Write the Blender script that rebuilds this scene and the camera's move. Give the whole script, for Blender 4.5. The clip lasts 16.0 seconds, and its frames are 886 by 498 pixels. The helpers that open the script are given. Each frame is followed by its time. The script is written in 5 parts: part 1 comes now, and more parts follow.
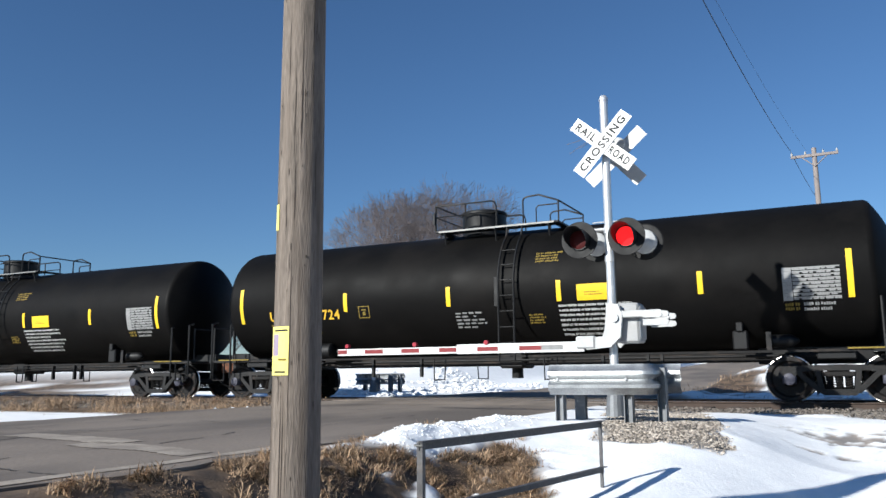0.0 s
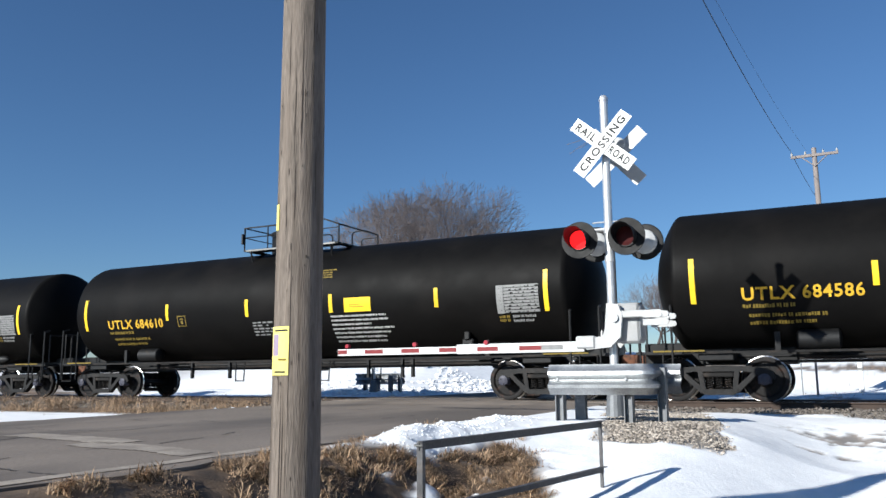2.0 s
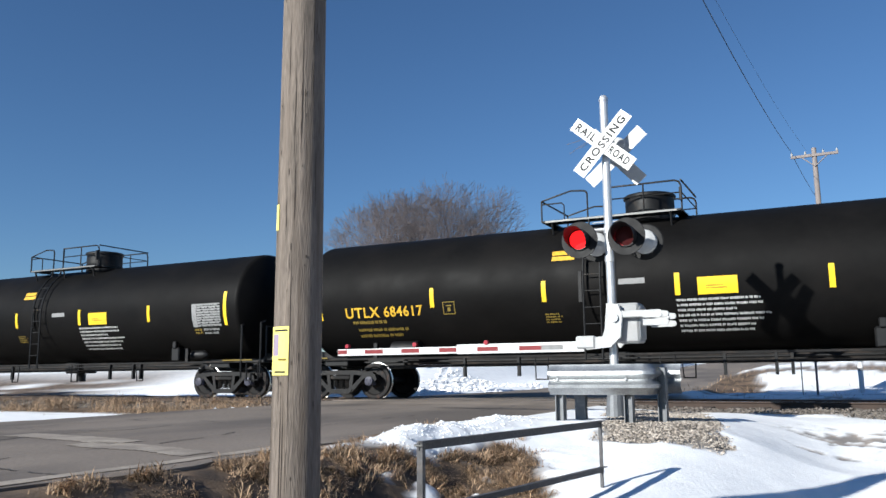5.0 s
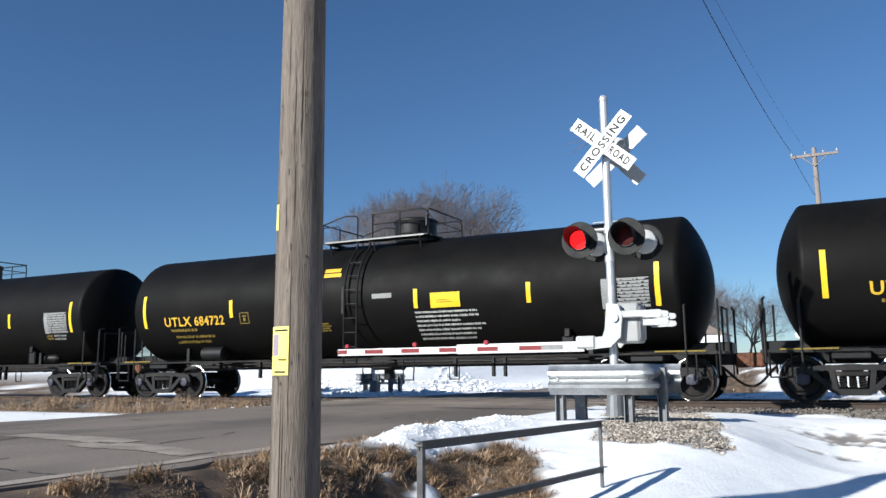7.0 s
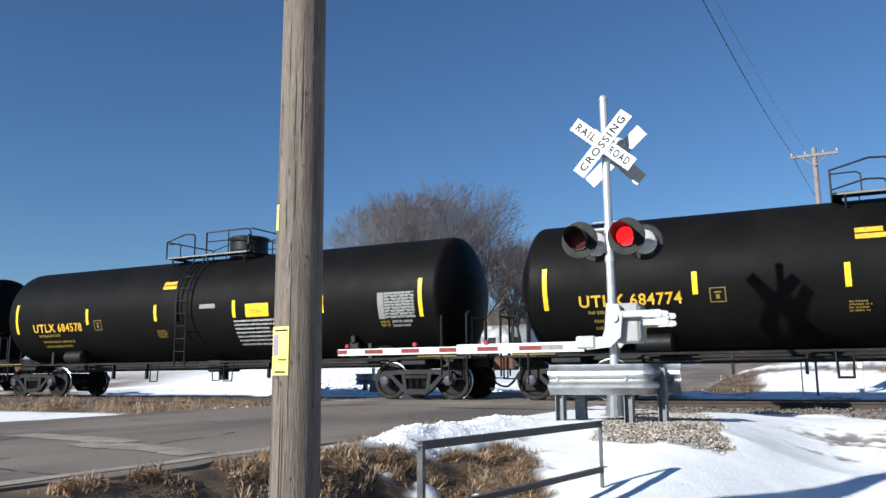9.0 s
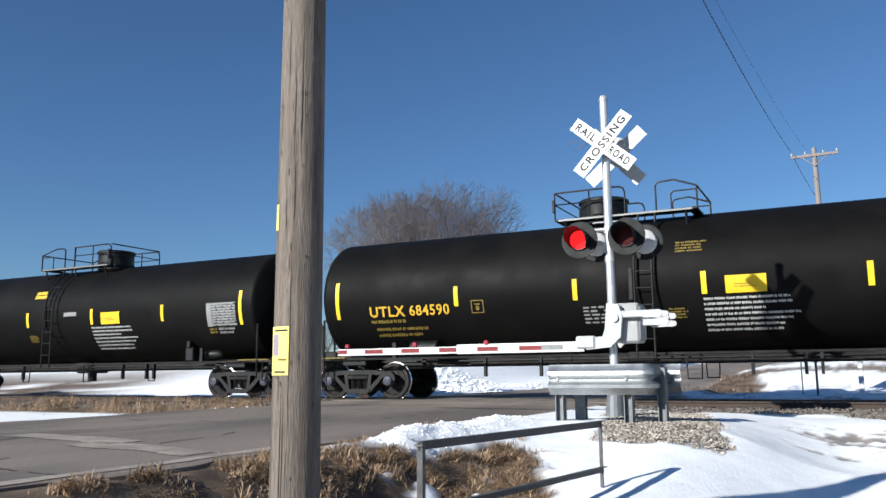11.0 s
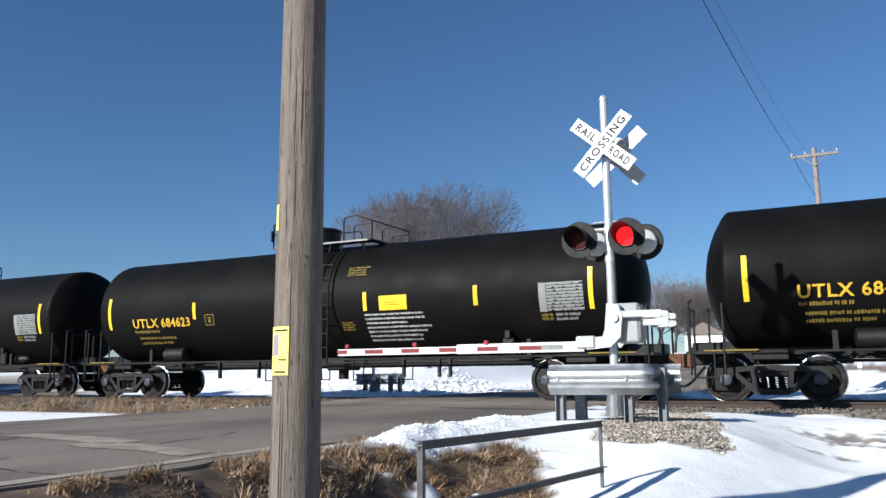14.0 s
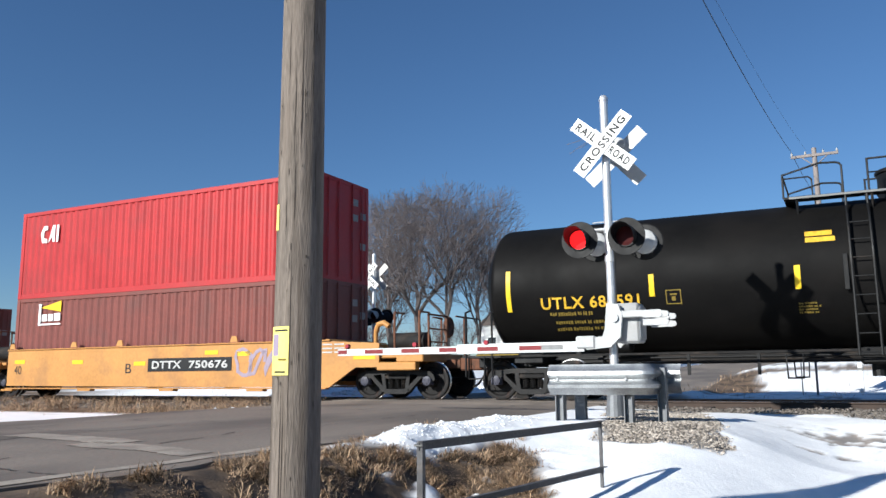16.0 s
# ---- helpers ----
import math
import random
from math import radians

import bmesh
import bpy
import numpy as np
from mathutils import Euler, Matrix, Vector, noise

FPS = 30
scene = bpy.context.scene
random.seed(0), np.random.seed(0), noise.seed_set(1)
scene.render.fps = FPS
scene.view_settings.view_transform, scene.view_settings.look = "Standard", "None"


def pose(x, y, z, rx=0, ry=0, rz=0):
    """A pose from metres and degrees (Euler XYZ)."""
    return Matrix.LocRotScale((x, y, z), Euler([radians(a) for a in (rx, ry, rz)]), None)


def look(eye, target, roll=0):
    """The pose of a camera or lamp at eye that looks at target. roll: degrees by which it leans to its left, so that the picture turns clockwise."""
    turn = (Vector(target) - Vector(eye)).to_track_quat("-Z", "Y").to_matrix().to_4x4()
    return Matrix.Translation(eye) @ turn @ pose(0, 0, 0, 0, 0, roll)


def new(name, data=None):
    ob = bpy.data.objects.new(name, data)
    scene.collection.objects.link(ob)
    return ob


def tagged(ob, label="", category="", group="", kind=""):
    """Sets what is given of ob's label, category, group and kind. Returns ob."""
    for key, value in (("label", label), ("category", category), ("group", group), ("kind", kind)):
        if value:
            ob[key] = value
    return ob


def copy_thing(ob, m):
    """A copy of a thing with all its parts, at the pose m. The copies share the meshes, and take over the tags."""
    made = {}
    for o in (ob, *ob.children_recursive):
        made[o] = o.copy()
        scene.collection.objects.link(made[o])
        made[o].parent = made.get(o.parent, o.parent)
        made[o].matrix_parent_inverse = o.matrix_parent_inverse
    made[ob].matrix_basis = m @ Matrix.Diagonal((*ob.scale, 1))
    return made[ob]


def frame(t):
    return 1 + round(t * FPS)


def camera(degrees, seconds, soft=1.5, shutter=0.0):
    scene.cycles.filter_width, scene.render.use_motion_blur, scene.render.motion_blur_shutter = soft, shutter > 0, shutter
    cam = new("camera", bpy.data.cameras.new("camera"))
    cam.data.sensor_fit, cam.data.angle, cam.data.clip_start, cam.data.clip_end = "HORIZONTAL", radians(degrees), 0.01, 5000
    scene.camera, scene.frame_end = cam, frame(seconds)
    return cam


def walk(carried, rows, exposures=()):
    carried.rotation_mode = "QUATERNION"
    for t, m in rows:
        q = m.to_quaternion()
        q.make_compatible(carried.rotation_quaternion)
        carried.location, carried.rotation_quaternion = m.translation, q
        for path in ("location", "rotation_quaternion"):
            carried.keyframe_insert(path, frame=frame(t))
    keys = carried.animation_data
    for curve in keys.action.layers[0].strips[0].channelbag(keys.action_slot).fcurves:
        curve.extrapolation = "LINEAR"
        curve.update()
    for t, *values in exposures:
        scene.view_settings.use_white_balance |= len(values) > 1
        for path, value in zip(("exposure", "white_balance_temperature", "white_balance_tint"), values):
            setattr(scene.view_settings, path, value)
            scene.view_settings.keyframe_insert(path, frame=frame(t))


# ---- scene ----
# camera: stands still beside the road on a tripod
EYE = Vector((0.0, 0.0, 0.62))
YAW, PITCH, ROLL = 0.46316, 0.15538, -0.506
AHEAD = Vector((-math.sin(YAW) * math.cos(PITCH), math.cos(YAW) * math.cos(PITCH), math.sin(PITCH)))
cam = camera(58.10, 16.0, soft=1.5)
VIEW = look(EYE, EYE + AHEAD, ROLL)
walk(cam, [(0.0, VIEW), (16.0, VIEW)], exposures=[(0.0, 0.60, 5600, 8), (16.0, 0.60, 5600, 8)])

# ---- light: low winter sun from behind the camera, clear sky ----
SUN_EL, SUN_AZ = radians(24.6), radians(205.0)
world = bpy.data.worlds.new("world")
scene.world = world
world.use_nodes = True
wn = world.node_tree
sky = wn.nodes.new("ShaderNodeTexSky")
sky.sky_type, sky.sun_disc = "NISHITA", False
sky.sun_elevation, sky.sun_rotation = SUN_EL, SUN_AZ
sky.air_density, sky.dust_density, sky.ozone_density = 1.0, 0.0, 5.0
wn.links.new(sky.outputs[0], wn.nodes["Background"].inputs[0])
wn.nodes["Background"].inputs[1].default_value = 0.057
sun_data = bpy.data.lights.new("sun", "SUN")
sun_data.energy, sun_data.angle, sun_data.color = 5.0, radians(0.55), (1.0, 0.90, 0.75)
sun = new("sun", sun_data)
TO_SUN = Vector((math.sin(SUN_AZ) * math.cos(SUN_EL), math.cos(SUN_AZ) * math.cos(SUN_EL), math.sin(SUN_EL)))
sun.matrix_world = look(TO_SUN * 60, (0, 0, 0))


# ---- materials ----
def mat(name, base, rough=0.6, metal=0.0, vary=0.15, scale=6.0, fine=60.0, bump=0.1, stretch=(1, 1, 1), second=None,
        cut=(0.45, 0.65), emit=0.0, spec=0.3, per_object=0.0, coat=0.0, island=0.0):
    """A surface with coarse and fine variation; second: a colour that shows through in worn patches."""
    m = bpy.data.materials.new(name)
    m.use_nodes = True
    nt = m.node_tree
    b = nt.nodes["Principled BSDF"]
    link = nt.links.new
    co = nt.nodes.new("ShaderNodeTexCoord")
    mp = nt.nodes.new("ShaderNodeMapping")
    mp.inputs["Scale"].default_value = stretch
    link(co.outputs["Object"], mp.inputs[0])
    n1, n2 = nt.nodes.new("ShaderNodeTexNoise"), nt.nodes.new("ShaderNodeTexNoise")
    n1.inputs["Scale"].default_value, n2.inputs["Scale"].default_value = scale, fine
    n1.inputs["Detail"].default_value, n2.inputs["Detail"].default_value = 5, 3
    for n in (n1, n2):
        link(mp.outputs[0], n.inputs["Vector"])
    add = nt.nodes.new("ShaderNodeMath")
    add.operation = "ADD"
    link(n1.outputs[0], add.inputs[0])
    link(n2.outputs[0], add.inputs[1])
    rng = nt.nodes.new("ShaderNodeMapRange")
    rng.inputs["From Min"].default_value, rng.inputs["From Max"].default_value = 0.65, 1.35
    rng.inputs["To Min"].default_value, rng.inputs["To Max"].default_value = 1 - vary, 1 + vary
    link(add.outputs[0], rng.inputs[0])
    last = rng.outputs[0]
    if per_object or island:
        info = nt.nodes.new("ShaderNodeNewGeometry" if island else "ShaderNodeObjectInfo")
        per_object = per_object or island
        r2 = nt.nodes.new("ShaderNodeMapRange")
        r2.inputs["To Min"].default_value, r2.inputs["To Max"].default_value = 1 - per_object, 1 + per_object
        link(info.outputs["Random Per Island" if island else "Random"], r2.inputs[0])
        mm = nt.nodes.new("ShaderNodeMath")
        mm.operation = "MULTIPLY"
        link(last, mm.inputs[0])
        link(r2.outputs[0], mm.inputs[1])
        last = mm.outputs[0]
    mul = nt.nodes.new("ShaderNodeVectorMath")
    mul.operation = "SCALE"
    mul.inputs[0].default_value = base
    link(last, mul.inputs["Scale"])
    out = mul.outputs[0]
    if second:
        n3 = nt.nodes.new("ShaderNodeTexNoise")
        n3.inputs["Scale"].default_value, n3.inputs["Detail"].default_value = scale * 0.7, 7
        link(mp.outputs[0], n3.inputs["Vector"])
        r3 = nt.nodes.new("ShaderNodeMapRange")
        r3.inputs["From Min"].default_value, r3.inputs["From Max"].default_value = cut
        link(n3.outputs[0], r3.inputs[0])
        mix = nt.nodes.new("ShaderNodeMix")
        mix.data_type = "RGBA"
        link(r3.outputs[0], mix.inputs[0])
        link(out, mix.inputs[6])
        mix.inputs[7].default_value = (*second, 1)
        out = mix.outputs[2]
    link(out, b.inputs["Base Color"])
    b.inputs["Metallic"].default_value = metal
    b.inputs["Specular IOR Level"].default_value = spec
    b.inputs["Coat Weight"].default_value = coat
    rr = nt.nodes.new("ShaderNodeMapRange")
    rr.inputs["From Min"].default_value, rr.inputs["From Max"].default_value = 0.3, 0.7
    rr.inputs["To Min"].default_value, rr.inputs["To Max"].default_value = max(rough - 0.08, 0.02), min(rough + 0.08, 1)
    link(n1.outputs[0], rr.inputs[0])
    link(rr.outputs[0], b.inputs["Roughness"])
    if bump:
        bp = nt.nodes.new("ShaderNodeBump")
        bp.inputs["Strength"].default_value, bp.inputs["Distance"].default_value = bump, 0.01
        link(add.outputs[0], bp.inputs["Height"])
        link(bp.outputs[0], b.inputs["Normal"])
    if emit:
        b.inputs["Emission Color"].default_value = (*base, 1)
        b.inputs["Emission Strength"].default_value = emit
    return m


M_TANK = mat("tank_black_paint", (0.0056, 0.0053, 0.0051), 0.55, spec=0.07, vary=0.18, scale=1.1, fine=9, bump=0.03, second=(0.0095, 0.0085, 0.0078),
             cut=(0.5, 0.75), per_object=0.12)
M_BLACK = mat("black_steel", (0.0058, 0.0058, 0.006), 0.55, vary=0.3, scale=5, bump=0.15, second=(0.026, 0.019, 0.014), cut=(0.58, 0.75))
M_UNDER = mat("dusty_underframe_steel", (0.009, 0.0082, 0.0078), 0.75, vary=0.35, scale=4, bump=0.3, second=(0.042, 0.032, 0.025), cut=(0.5, 0.75))
M_TRUCK = mat("cast_steel_with_dust", (0.0085, 0.008, 0.0078), 0.6, vary=0.55, scale=7, bump=0.4, second=(0.024, 0.020, 0.018), cut=(0.52, 0.75))
M_RUST = mat("rusty_steel", (0.14, 0.062, 0.035), 0.85, vary=0.4, scale=9, bump=0.4, second=(0.05, 0.03, 0.022), cut=(0.5, 0.65))
M_WHEEL = mat("wheel_steel", (0.010, 0.0088, 0.0084), 0.6, 0.2, vary=0.35, scale=9, bump=0.2, second=(0.05, 0.026, 0.018), cut=(0.55, 0.72))
M_TREAD = mat("polished_wheel_tread", (0.55, 0.53, 0.5), 0.28, 1.0, vary=0.1, scale=12, bump=0.05)
M_CAP = mat("bluish_bearing_cap", (0.055, 0.055, 0.075), 0.5, vary=0.3, scale=14, bump=0.1)
M_YELLOW = mat("yellow_reflective_sheet", (0.75, 0.50, 0.012), 0.45, vary=0.12, scale=7, fine=80, bump=0.02, per_object=0.1)
M_LETTER = mat("yellow_stencil_paint", (0.60, 0.36, 0.02), 0.6, vary=0.35, scale=9, bump=0.02)
M_DIMYEL = mat("faded_yellow_paint", (0.19, 0.135, 0.022), 0.7, vary=0.3, scale=20, bump=0.02)
M_WHITE = mat("white_stencil_paint", (0.45, 0.45, 0.435), 0.6, vary=0.3, scale=9, bump=0.02)
M_GREYW = mat("greyed_white_panel_paint", (0.24, 0.24, 0.235), 0.6, vary=0.2, scale=12, bump=0.02)
M_BRIGHT = mat("bare_bright_steel", (0.17, 0.17, 0.165), 0.5, 0.5, vary=0.15, bump=0.05)
M_GALV = mat("galvanised_steel", (0.37, 0.38, 0.385), 0.42, 0.8, vary=0.25, scale=4, fine=40, bump=0.06)
M_POST = mat("dull_galvanised_post", (0.18, 0.187, 0.195), 0.55, 0.5, vary=0.25, scale=7, bump=0.08)
M_ALU = mat("aluminium_mast", (0.66, 0.66, 0.66), 0.38, 0.6, vary=0.1, scale=6, bump=0.05)
M_SIGNW = mat("white_sign_sheeting", (0.80, 0.80, 0.78), 0.5, vary=0.05, scale=5, bump=0.02)
M_SIGNB = mat("grey_sign_back", (0.46, 0.45, 0.43), 0.5, 0.2, vary=0.15, bump=0.03)
M_INK = mat("black_ink", (0.02, 0.02, 0.02), 0.6, bump=0.0)
M_CASE = mat("light_grey_painted_case", (0.34, 0.34, 0.335), 0.5, vary=0.12, scale=5, bump=0.05)
M_LAMPB = mat("black_lamp_paint", (0.008, 0.008, 0.0085), 0.5, vary=0.2, bump=0.05)
M_DISC = mat("black_target_disc", (0.0062, 0.006, 0.006), 0.6, vary=0.2, bump=0.03)
M_HOOD = mat("white_visor_paint", (0.45, 0.45, 0.44), 0.5, vary=0.14, bump=0.04)
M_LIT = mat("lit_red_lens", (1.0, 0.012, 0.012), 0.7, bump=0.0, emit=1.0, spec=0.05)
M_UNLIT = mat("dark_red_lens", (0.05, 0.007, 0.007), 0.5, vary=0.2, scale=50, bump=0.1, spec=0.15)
M_GATEW = mat("white_gate_sheeting", (0.64, 0.64, 0.625), 0.35, vary=0.08, scale=6, bump=0.03)
M_GATER = mat("red_gate_sheeting", (0.20, 0.022, 0.024), 0.4, vary=0.15, scale=8, bump=0.03)
M_ARMLAMP = mat("red_arm_lamp", (0.30, 0.015, 0.03), 0.4, vary=0.1, bump=0.0)
M_POLE = mat("weathered_utility_pole", (0.195, 0.163, 0.135), 0.9, vary=0.5, scale=14, fine=120, bump=0.7, stretch=(1.6, 1.6, 0.10),
             second=(0.12, 0.096, 0.076), cut=(0.5, 0.75))
M_CRACK = mat("pole_check_dark_wood", (0.045, 0.036, 0.03), 0.95, bump=0.2)
M_POLEFAR = mat("weathered_pine_pole", (0.24, 0.21, 0.195), 0.9, vary=0.25, scale=3, bump=0.2, stretch=(1, 1, 0.1))
M_WIRE = mat("black_wire", (0.025, 0.025, 0.03), 0.6, bump=0.0)
M_FLYER = mat("yellow_flyer_paper", (0.84, 0.74, 0.20), 0.6, vary=0.1, scale=9, bump=0.02)
M_FLYERP = mat("flyer_mauve_print", (0.33, 0.27, 0.36), 0.6, bump=0.0)
M_RAILING = mat("dark_weathered_railing_steel", (0.10, 0.098, 0.10), 0.55, 0.4, vary=0.3, scale=7, bump=0.2, second=(0.2, 0.16, 0.13), cut=(0.55, 0.75))
M_ASPHALT = mat("worn_asphalt", (0.215, 0.180, 0.148), 0.9, vary=0.22, scale=0.6, fine=45, bump=0.5, second=(0.135, 0.115, 0.098), cut=(0.48, 0.62), stretch=(1, 0.35, 1))
M_TAR = mat("tar_crack_filler", (0.085, 0.077, 0.07), 0.85, bump=0.2)
M_PAINTW = mat("worn_white_road_paint", (0.36, 0.31, 0.255), 0.85, vary=0.3, scale=3, fine=30, bump=0.3, second=(0.25, 0.215, 0.178), cut=(0.45, 0.66))
M_RAIL = mat("rail_web_rust", (0.06, 0.043, 0.034), 0.8, vary=0.3, scale=6, bump=0.2)
M_RAILTOP = mat("polished_rail_head", (0.5, 0.49, 0.47), 0.3, 0.9, vary=0.1, bump=0.02)
M_TIE = mat("creosoted_tie", (0.075, 0.06, 0.05), 0.9, vary=0.35, scale=6, bump=0.5, per_object=0.25)
M_STONE = mat("limestone_gravel", (0.36, 0.315, 0.265), 0.9, vary=0.3, scale=3, fine=60, bump=0.4, island=0.5)
M_BALLAST = mat("grey_brown_ballast", (0.15, 0.13, 0.112), 0.9, vary=0.3, scale=3, fine=60, bump=0.4, island=0.55)
M_SNOW = mat("crusted_snow_lumps", (0.82, 0.82, 0.82), 0.7, vary=0.10, scale=9, fine=50, bump=0.5)
M_GRASS = mat("dry_winter_grass", (0.36, 0.25, 0.155), 0.9, vary=0.6, scale=4, fine=20, bump=0.0, island=0.6)
M_BARK = mat("grey_bark", (0.075, 0.064, 0.06), 0.95, vary=0.3, scale=3, bump=0.2)
M_TWIG = mat("brown_twigs", (0.150, 0.126, 0.120), 0.95, vary=0.25, scale=0.6, bump=0.0)
M_CRED = mat("red_container_paint", (0.37, 0.021, 0.022), 0.5, vary=0.14, scale=1.2, fine=14, bump=0.06, second=(0.29, 0.026, 0.026), cut=(0.5, 0.75))
M_CBROWN = mat("oxide_brown_container_paint", (0.165, 0.047, 0.036), 0.55, vary=0.18, scale=1.2, fine=14, bump=0.06, second=(0.125, 0.05, 0.04), cut=(0.5, 0.75))
M_WELL = mat("yellow_ochre_well_car_paint", (0.46, 0.225, 0.062), 0.55, vary=0.14, scale=1.3, fine=12, bump=0.08, second=(0.27, 0.14, 0.06), cut=(0.55, 0.78))
M_GRAFF = mat("mauve_spray_paint", (0.30, 0.24, 0.29), 0.6, vary=0.2, bump=0.02)
M_BACKW = mat("white_siding", (0.72, 0.72, 0.70), 0.7, vary=0.1, scale=1, bump=0.05)
M_BACKG = mat("grey_metal_cladding", (0.36, 0.38, 0.40), 0.6, 0.2, vary=0.12, scale=1, bump=0.05)
M_ROOF = mat("snowy_shingle_roof", (0.22, 0.21, 0.21), 0.9, vary=0.2, scale=2, bump=0.1, second=(0.7, 0.7, 0.72), cut=(0.45, 0.6))
M_SHINGLE = mat("grey_brown_shingles", (0.17, 0.14, 0.12), 0.9, vary=0.25, scale=2, bump=0.15, stretch=(1, 1, 4))
M_GLASS = mat("dark_window_glass", (0.03, 0.035, 0.04), 0.1, bump=0.0)


# ---- mesh helpers ----
def finish(bm, name, material, smooth=False):
    me = bpy.data.meshes.new(name)
    bm.normal_update()
    bm.to_mesh(me)
    bm.free()
    for m in (material if isinstance(material, (list, tuple)) else (material,)):
        me.materials.append(m)
    if smooth:
        for p in me.polygons:
            p.use_smooth = True
        me.set_sharp_from_angle(angle=radians(38))
    return me


def part(name, bm, material, parent, label="", smooth=False, at=None):
    """Links a bmesh (or a finished mesh) as one mesh object under a thing or part."""
    me = bm if isinstance(bm, bpy.types.Mesh) else finish(bm, name, material, smooth)
    ob = new(name, me)
    ob.parent = parent
    if at is not None:
        ob.matrix_basis = at
    return tagged(ob, label)


def thing(name, label, category, at=None, group="", kind=""):
    ob = new(name)
    ob.empty_display_size = 0.2
    if at is not None:
        ob.matrix_basis = at
    return tagged(ob, label, category, group, kind)


def solo(name, bm, material, label, category, at=None, group="", kind="", smooth=False):
    ob = part(name, bm, material, None, label, smooth, at)
    return tagged(ob, "", category, group, kind)


def box(bm, x0, x1, y0, y1, z0, z1, bevel=0.0, mi=0):
    r = bmesh.ops.create_cube(bm, size=1, matrix=Matrix.LocRotScale(((x0 + x1) / 2, (y0 + y1) / 2, (z0 + z1) / 2), None, (abs(x1 - x0), abs(y1 - y0), abs(z1 - z0))))
    fs = {f for v in r["verts"] for f in v.link_faces}
    for f in fs:
        f.material_index = mi
    if bevel:
        es = list({e for v in r["verts"] for e in v.link_edges})
        bmesh.ops.bevel(bm, geom=es, offset=bevel, segments=1, affect="EDGES")
    return bm


def rod(bm, a, b, r, r2=None, n=8, caps=True, mi=0):
    a, b = Vector(a), Vector(b)
    d = b - a
    m = Matrix.Translation((a + b) / 2) @ d.to_track_quat("Z", "Y").to_matrix().to_4x4()
    res = bmesh.ops.create_cone(bm, cap_ends=caps, segments=n, radius1=r, radius2=r if r2 is None else r2, depth=d.length, matrix=m)
    if mi:
        for f in {f for v in res["verts"] for f in v.link_faces}:
            f.material_index = mi
    return bm


def pipe(bm, pts, r, n=6):
    """One bent tube through the points."""
    pts = [Vector(p) for p in pts]
    u, rings = None, []
    for i, p in enumerate(pts):
        d0 = (p - pts[i - 1]).normalized() if i else (pts[1] - p).normalized()
        d1 = (pts[i + 1] - p).normalized() if i + 1 < len(pts) else d0
        d = (d0 + d1).normalized()
        u = d.orthogonal().normalized() if u is None else (u - d * u.dot(d)).normalized()
        w = d.cross(u)
        k = r / max(0.5, d.dot(d0))
        rings.append([bm.verts.new(p + (u * math.cos(2 * math.pi * j / n) + w * math.sin(2 * math.pi * j / n)) * k) for j in range(n)])
    for A, B in zip(rings, rings[1:]):
        for j in range(n):
            bm.faces.new((A[j], A[(j + 1) % n], B[(j + 1) % n], B[j]))
    bm.faces.new(rings[0][::-1])
    bm.faces.new(rings[-1])
    return bm


def revolve(bm, profile, axis="x", n=48, centre=(0, 0, 0), mi=0):
    """profile: (along, radius) pairs; a closed skin of revolution."""
    rings = []
    c = Vector(centre)
    for s, r in profile:
        ring = []
        for i in range(n):
            a = 2 * math.pi * i / n
            u, v = r * math.cos(a), r * math.sin(a)
            p = {"x": (s, u, v), "y": (u, s, v), "z": (u, v, s)}[axis]
            ring.append(bm.verts.new(c + Vector(p)))
        rings.append(ring)
    for A, B in zip(rings, rings[1:]):
        for i in range(n):
            f = bm.faces.new((A[i], A[(i + 1) % n], B[(i + 1) % n], B[i]))
            f.material_index = mi
    for ring in (rings[0], rings[-1]):
        bm.faces.new(ring).material_index = mi
    bmesh.ops.recalc_face_normals(bm, faces=bm.faces[:])
    return bm


def prism(bm, outline, y0, y1, mi=0):
    """An outline in x, z pushed from y0 to y1."""
    A = [bm.verts.new((x, y0, z)) for x, z in outline]
    B = [bm.verts.new((x, y1, z)) for x, z in outline]
    fs = [bm.faces.new(A), bm.faces.new(B)]
    k = len(outline)
    fs += [bm.faces.new((A[i], A[(i + 1) % k], B[(i + 1) % k], B[i])) for i in range(k)]
    for f in fs:
        f.material_index = mi
    bmesh.ops.recalc_face_normals(bm, faces=fs)
    return bm


def letters(text, size, bold=0.0, spacing=1.0):
    """A flat mesh of built-in letters in the x, y plane, from the left at the base line."""
    cu = bpy.data.curves.new("letters", "FONT")
    cu.body, cu.size, cu.offset, cu.space_character, cu.resolution_u = text, size, bold, spacing, 3
    ob = bpy.data.objects.new("letters", cu)
    scene.collection.objects.link(ob)
    dg = bpy.context.evaluated_depsgraph_get()
    me = bpy.data.meshes.new_from_object(ob.evaluated_get(dg))
    bpy.data.objects.remove(ob)
    bpy.data.curves.remove(cu)
    bm = bmesh.new()
    bm.from_mesh(me)
    bpy.data.meshes.remove(me)
    return bm


def fit_box(bm, x0, x1, z0, z1, y=0.0):
    """Lays flat letters into an upright box, facing -y."""
    xs, ys = [v.co.x for v in bm.verts], [v.co.y for v in bm.verts]
    ax, bx, ay, by = min(xs), max(xs), min(ys), max(ys)
    for v in bm.verts:
        v.co = Vector((x0 + (v.co.x - ax) / (bx - ax) * (x1 - x0), y, z0 + (v.co.y - ay) / (by - ay) * (z1 - z0)))
    bmesh.ops.recalc_face_normals(bm, faces=bm.faces[:])
    return bm


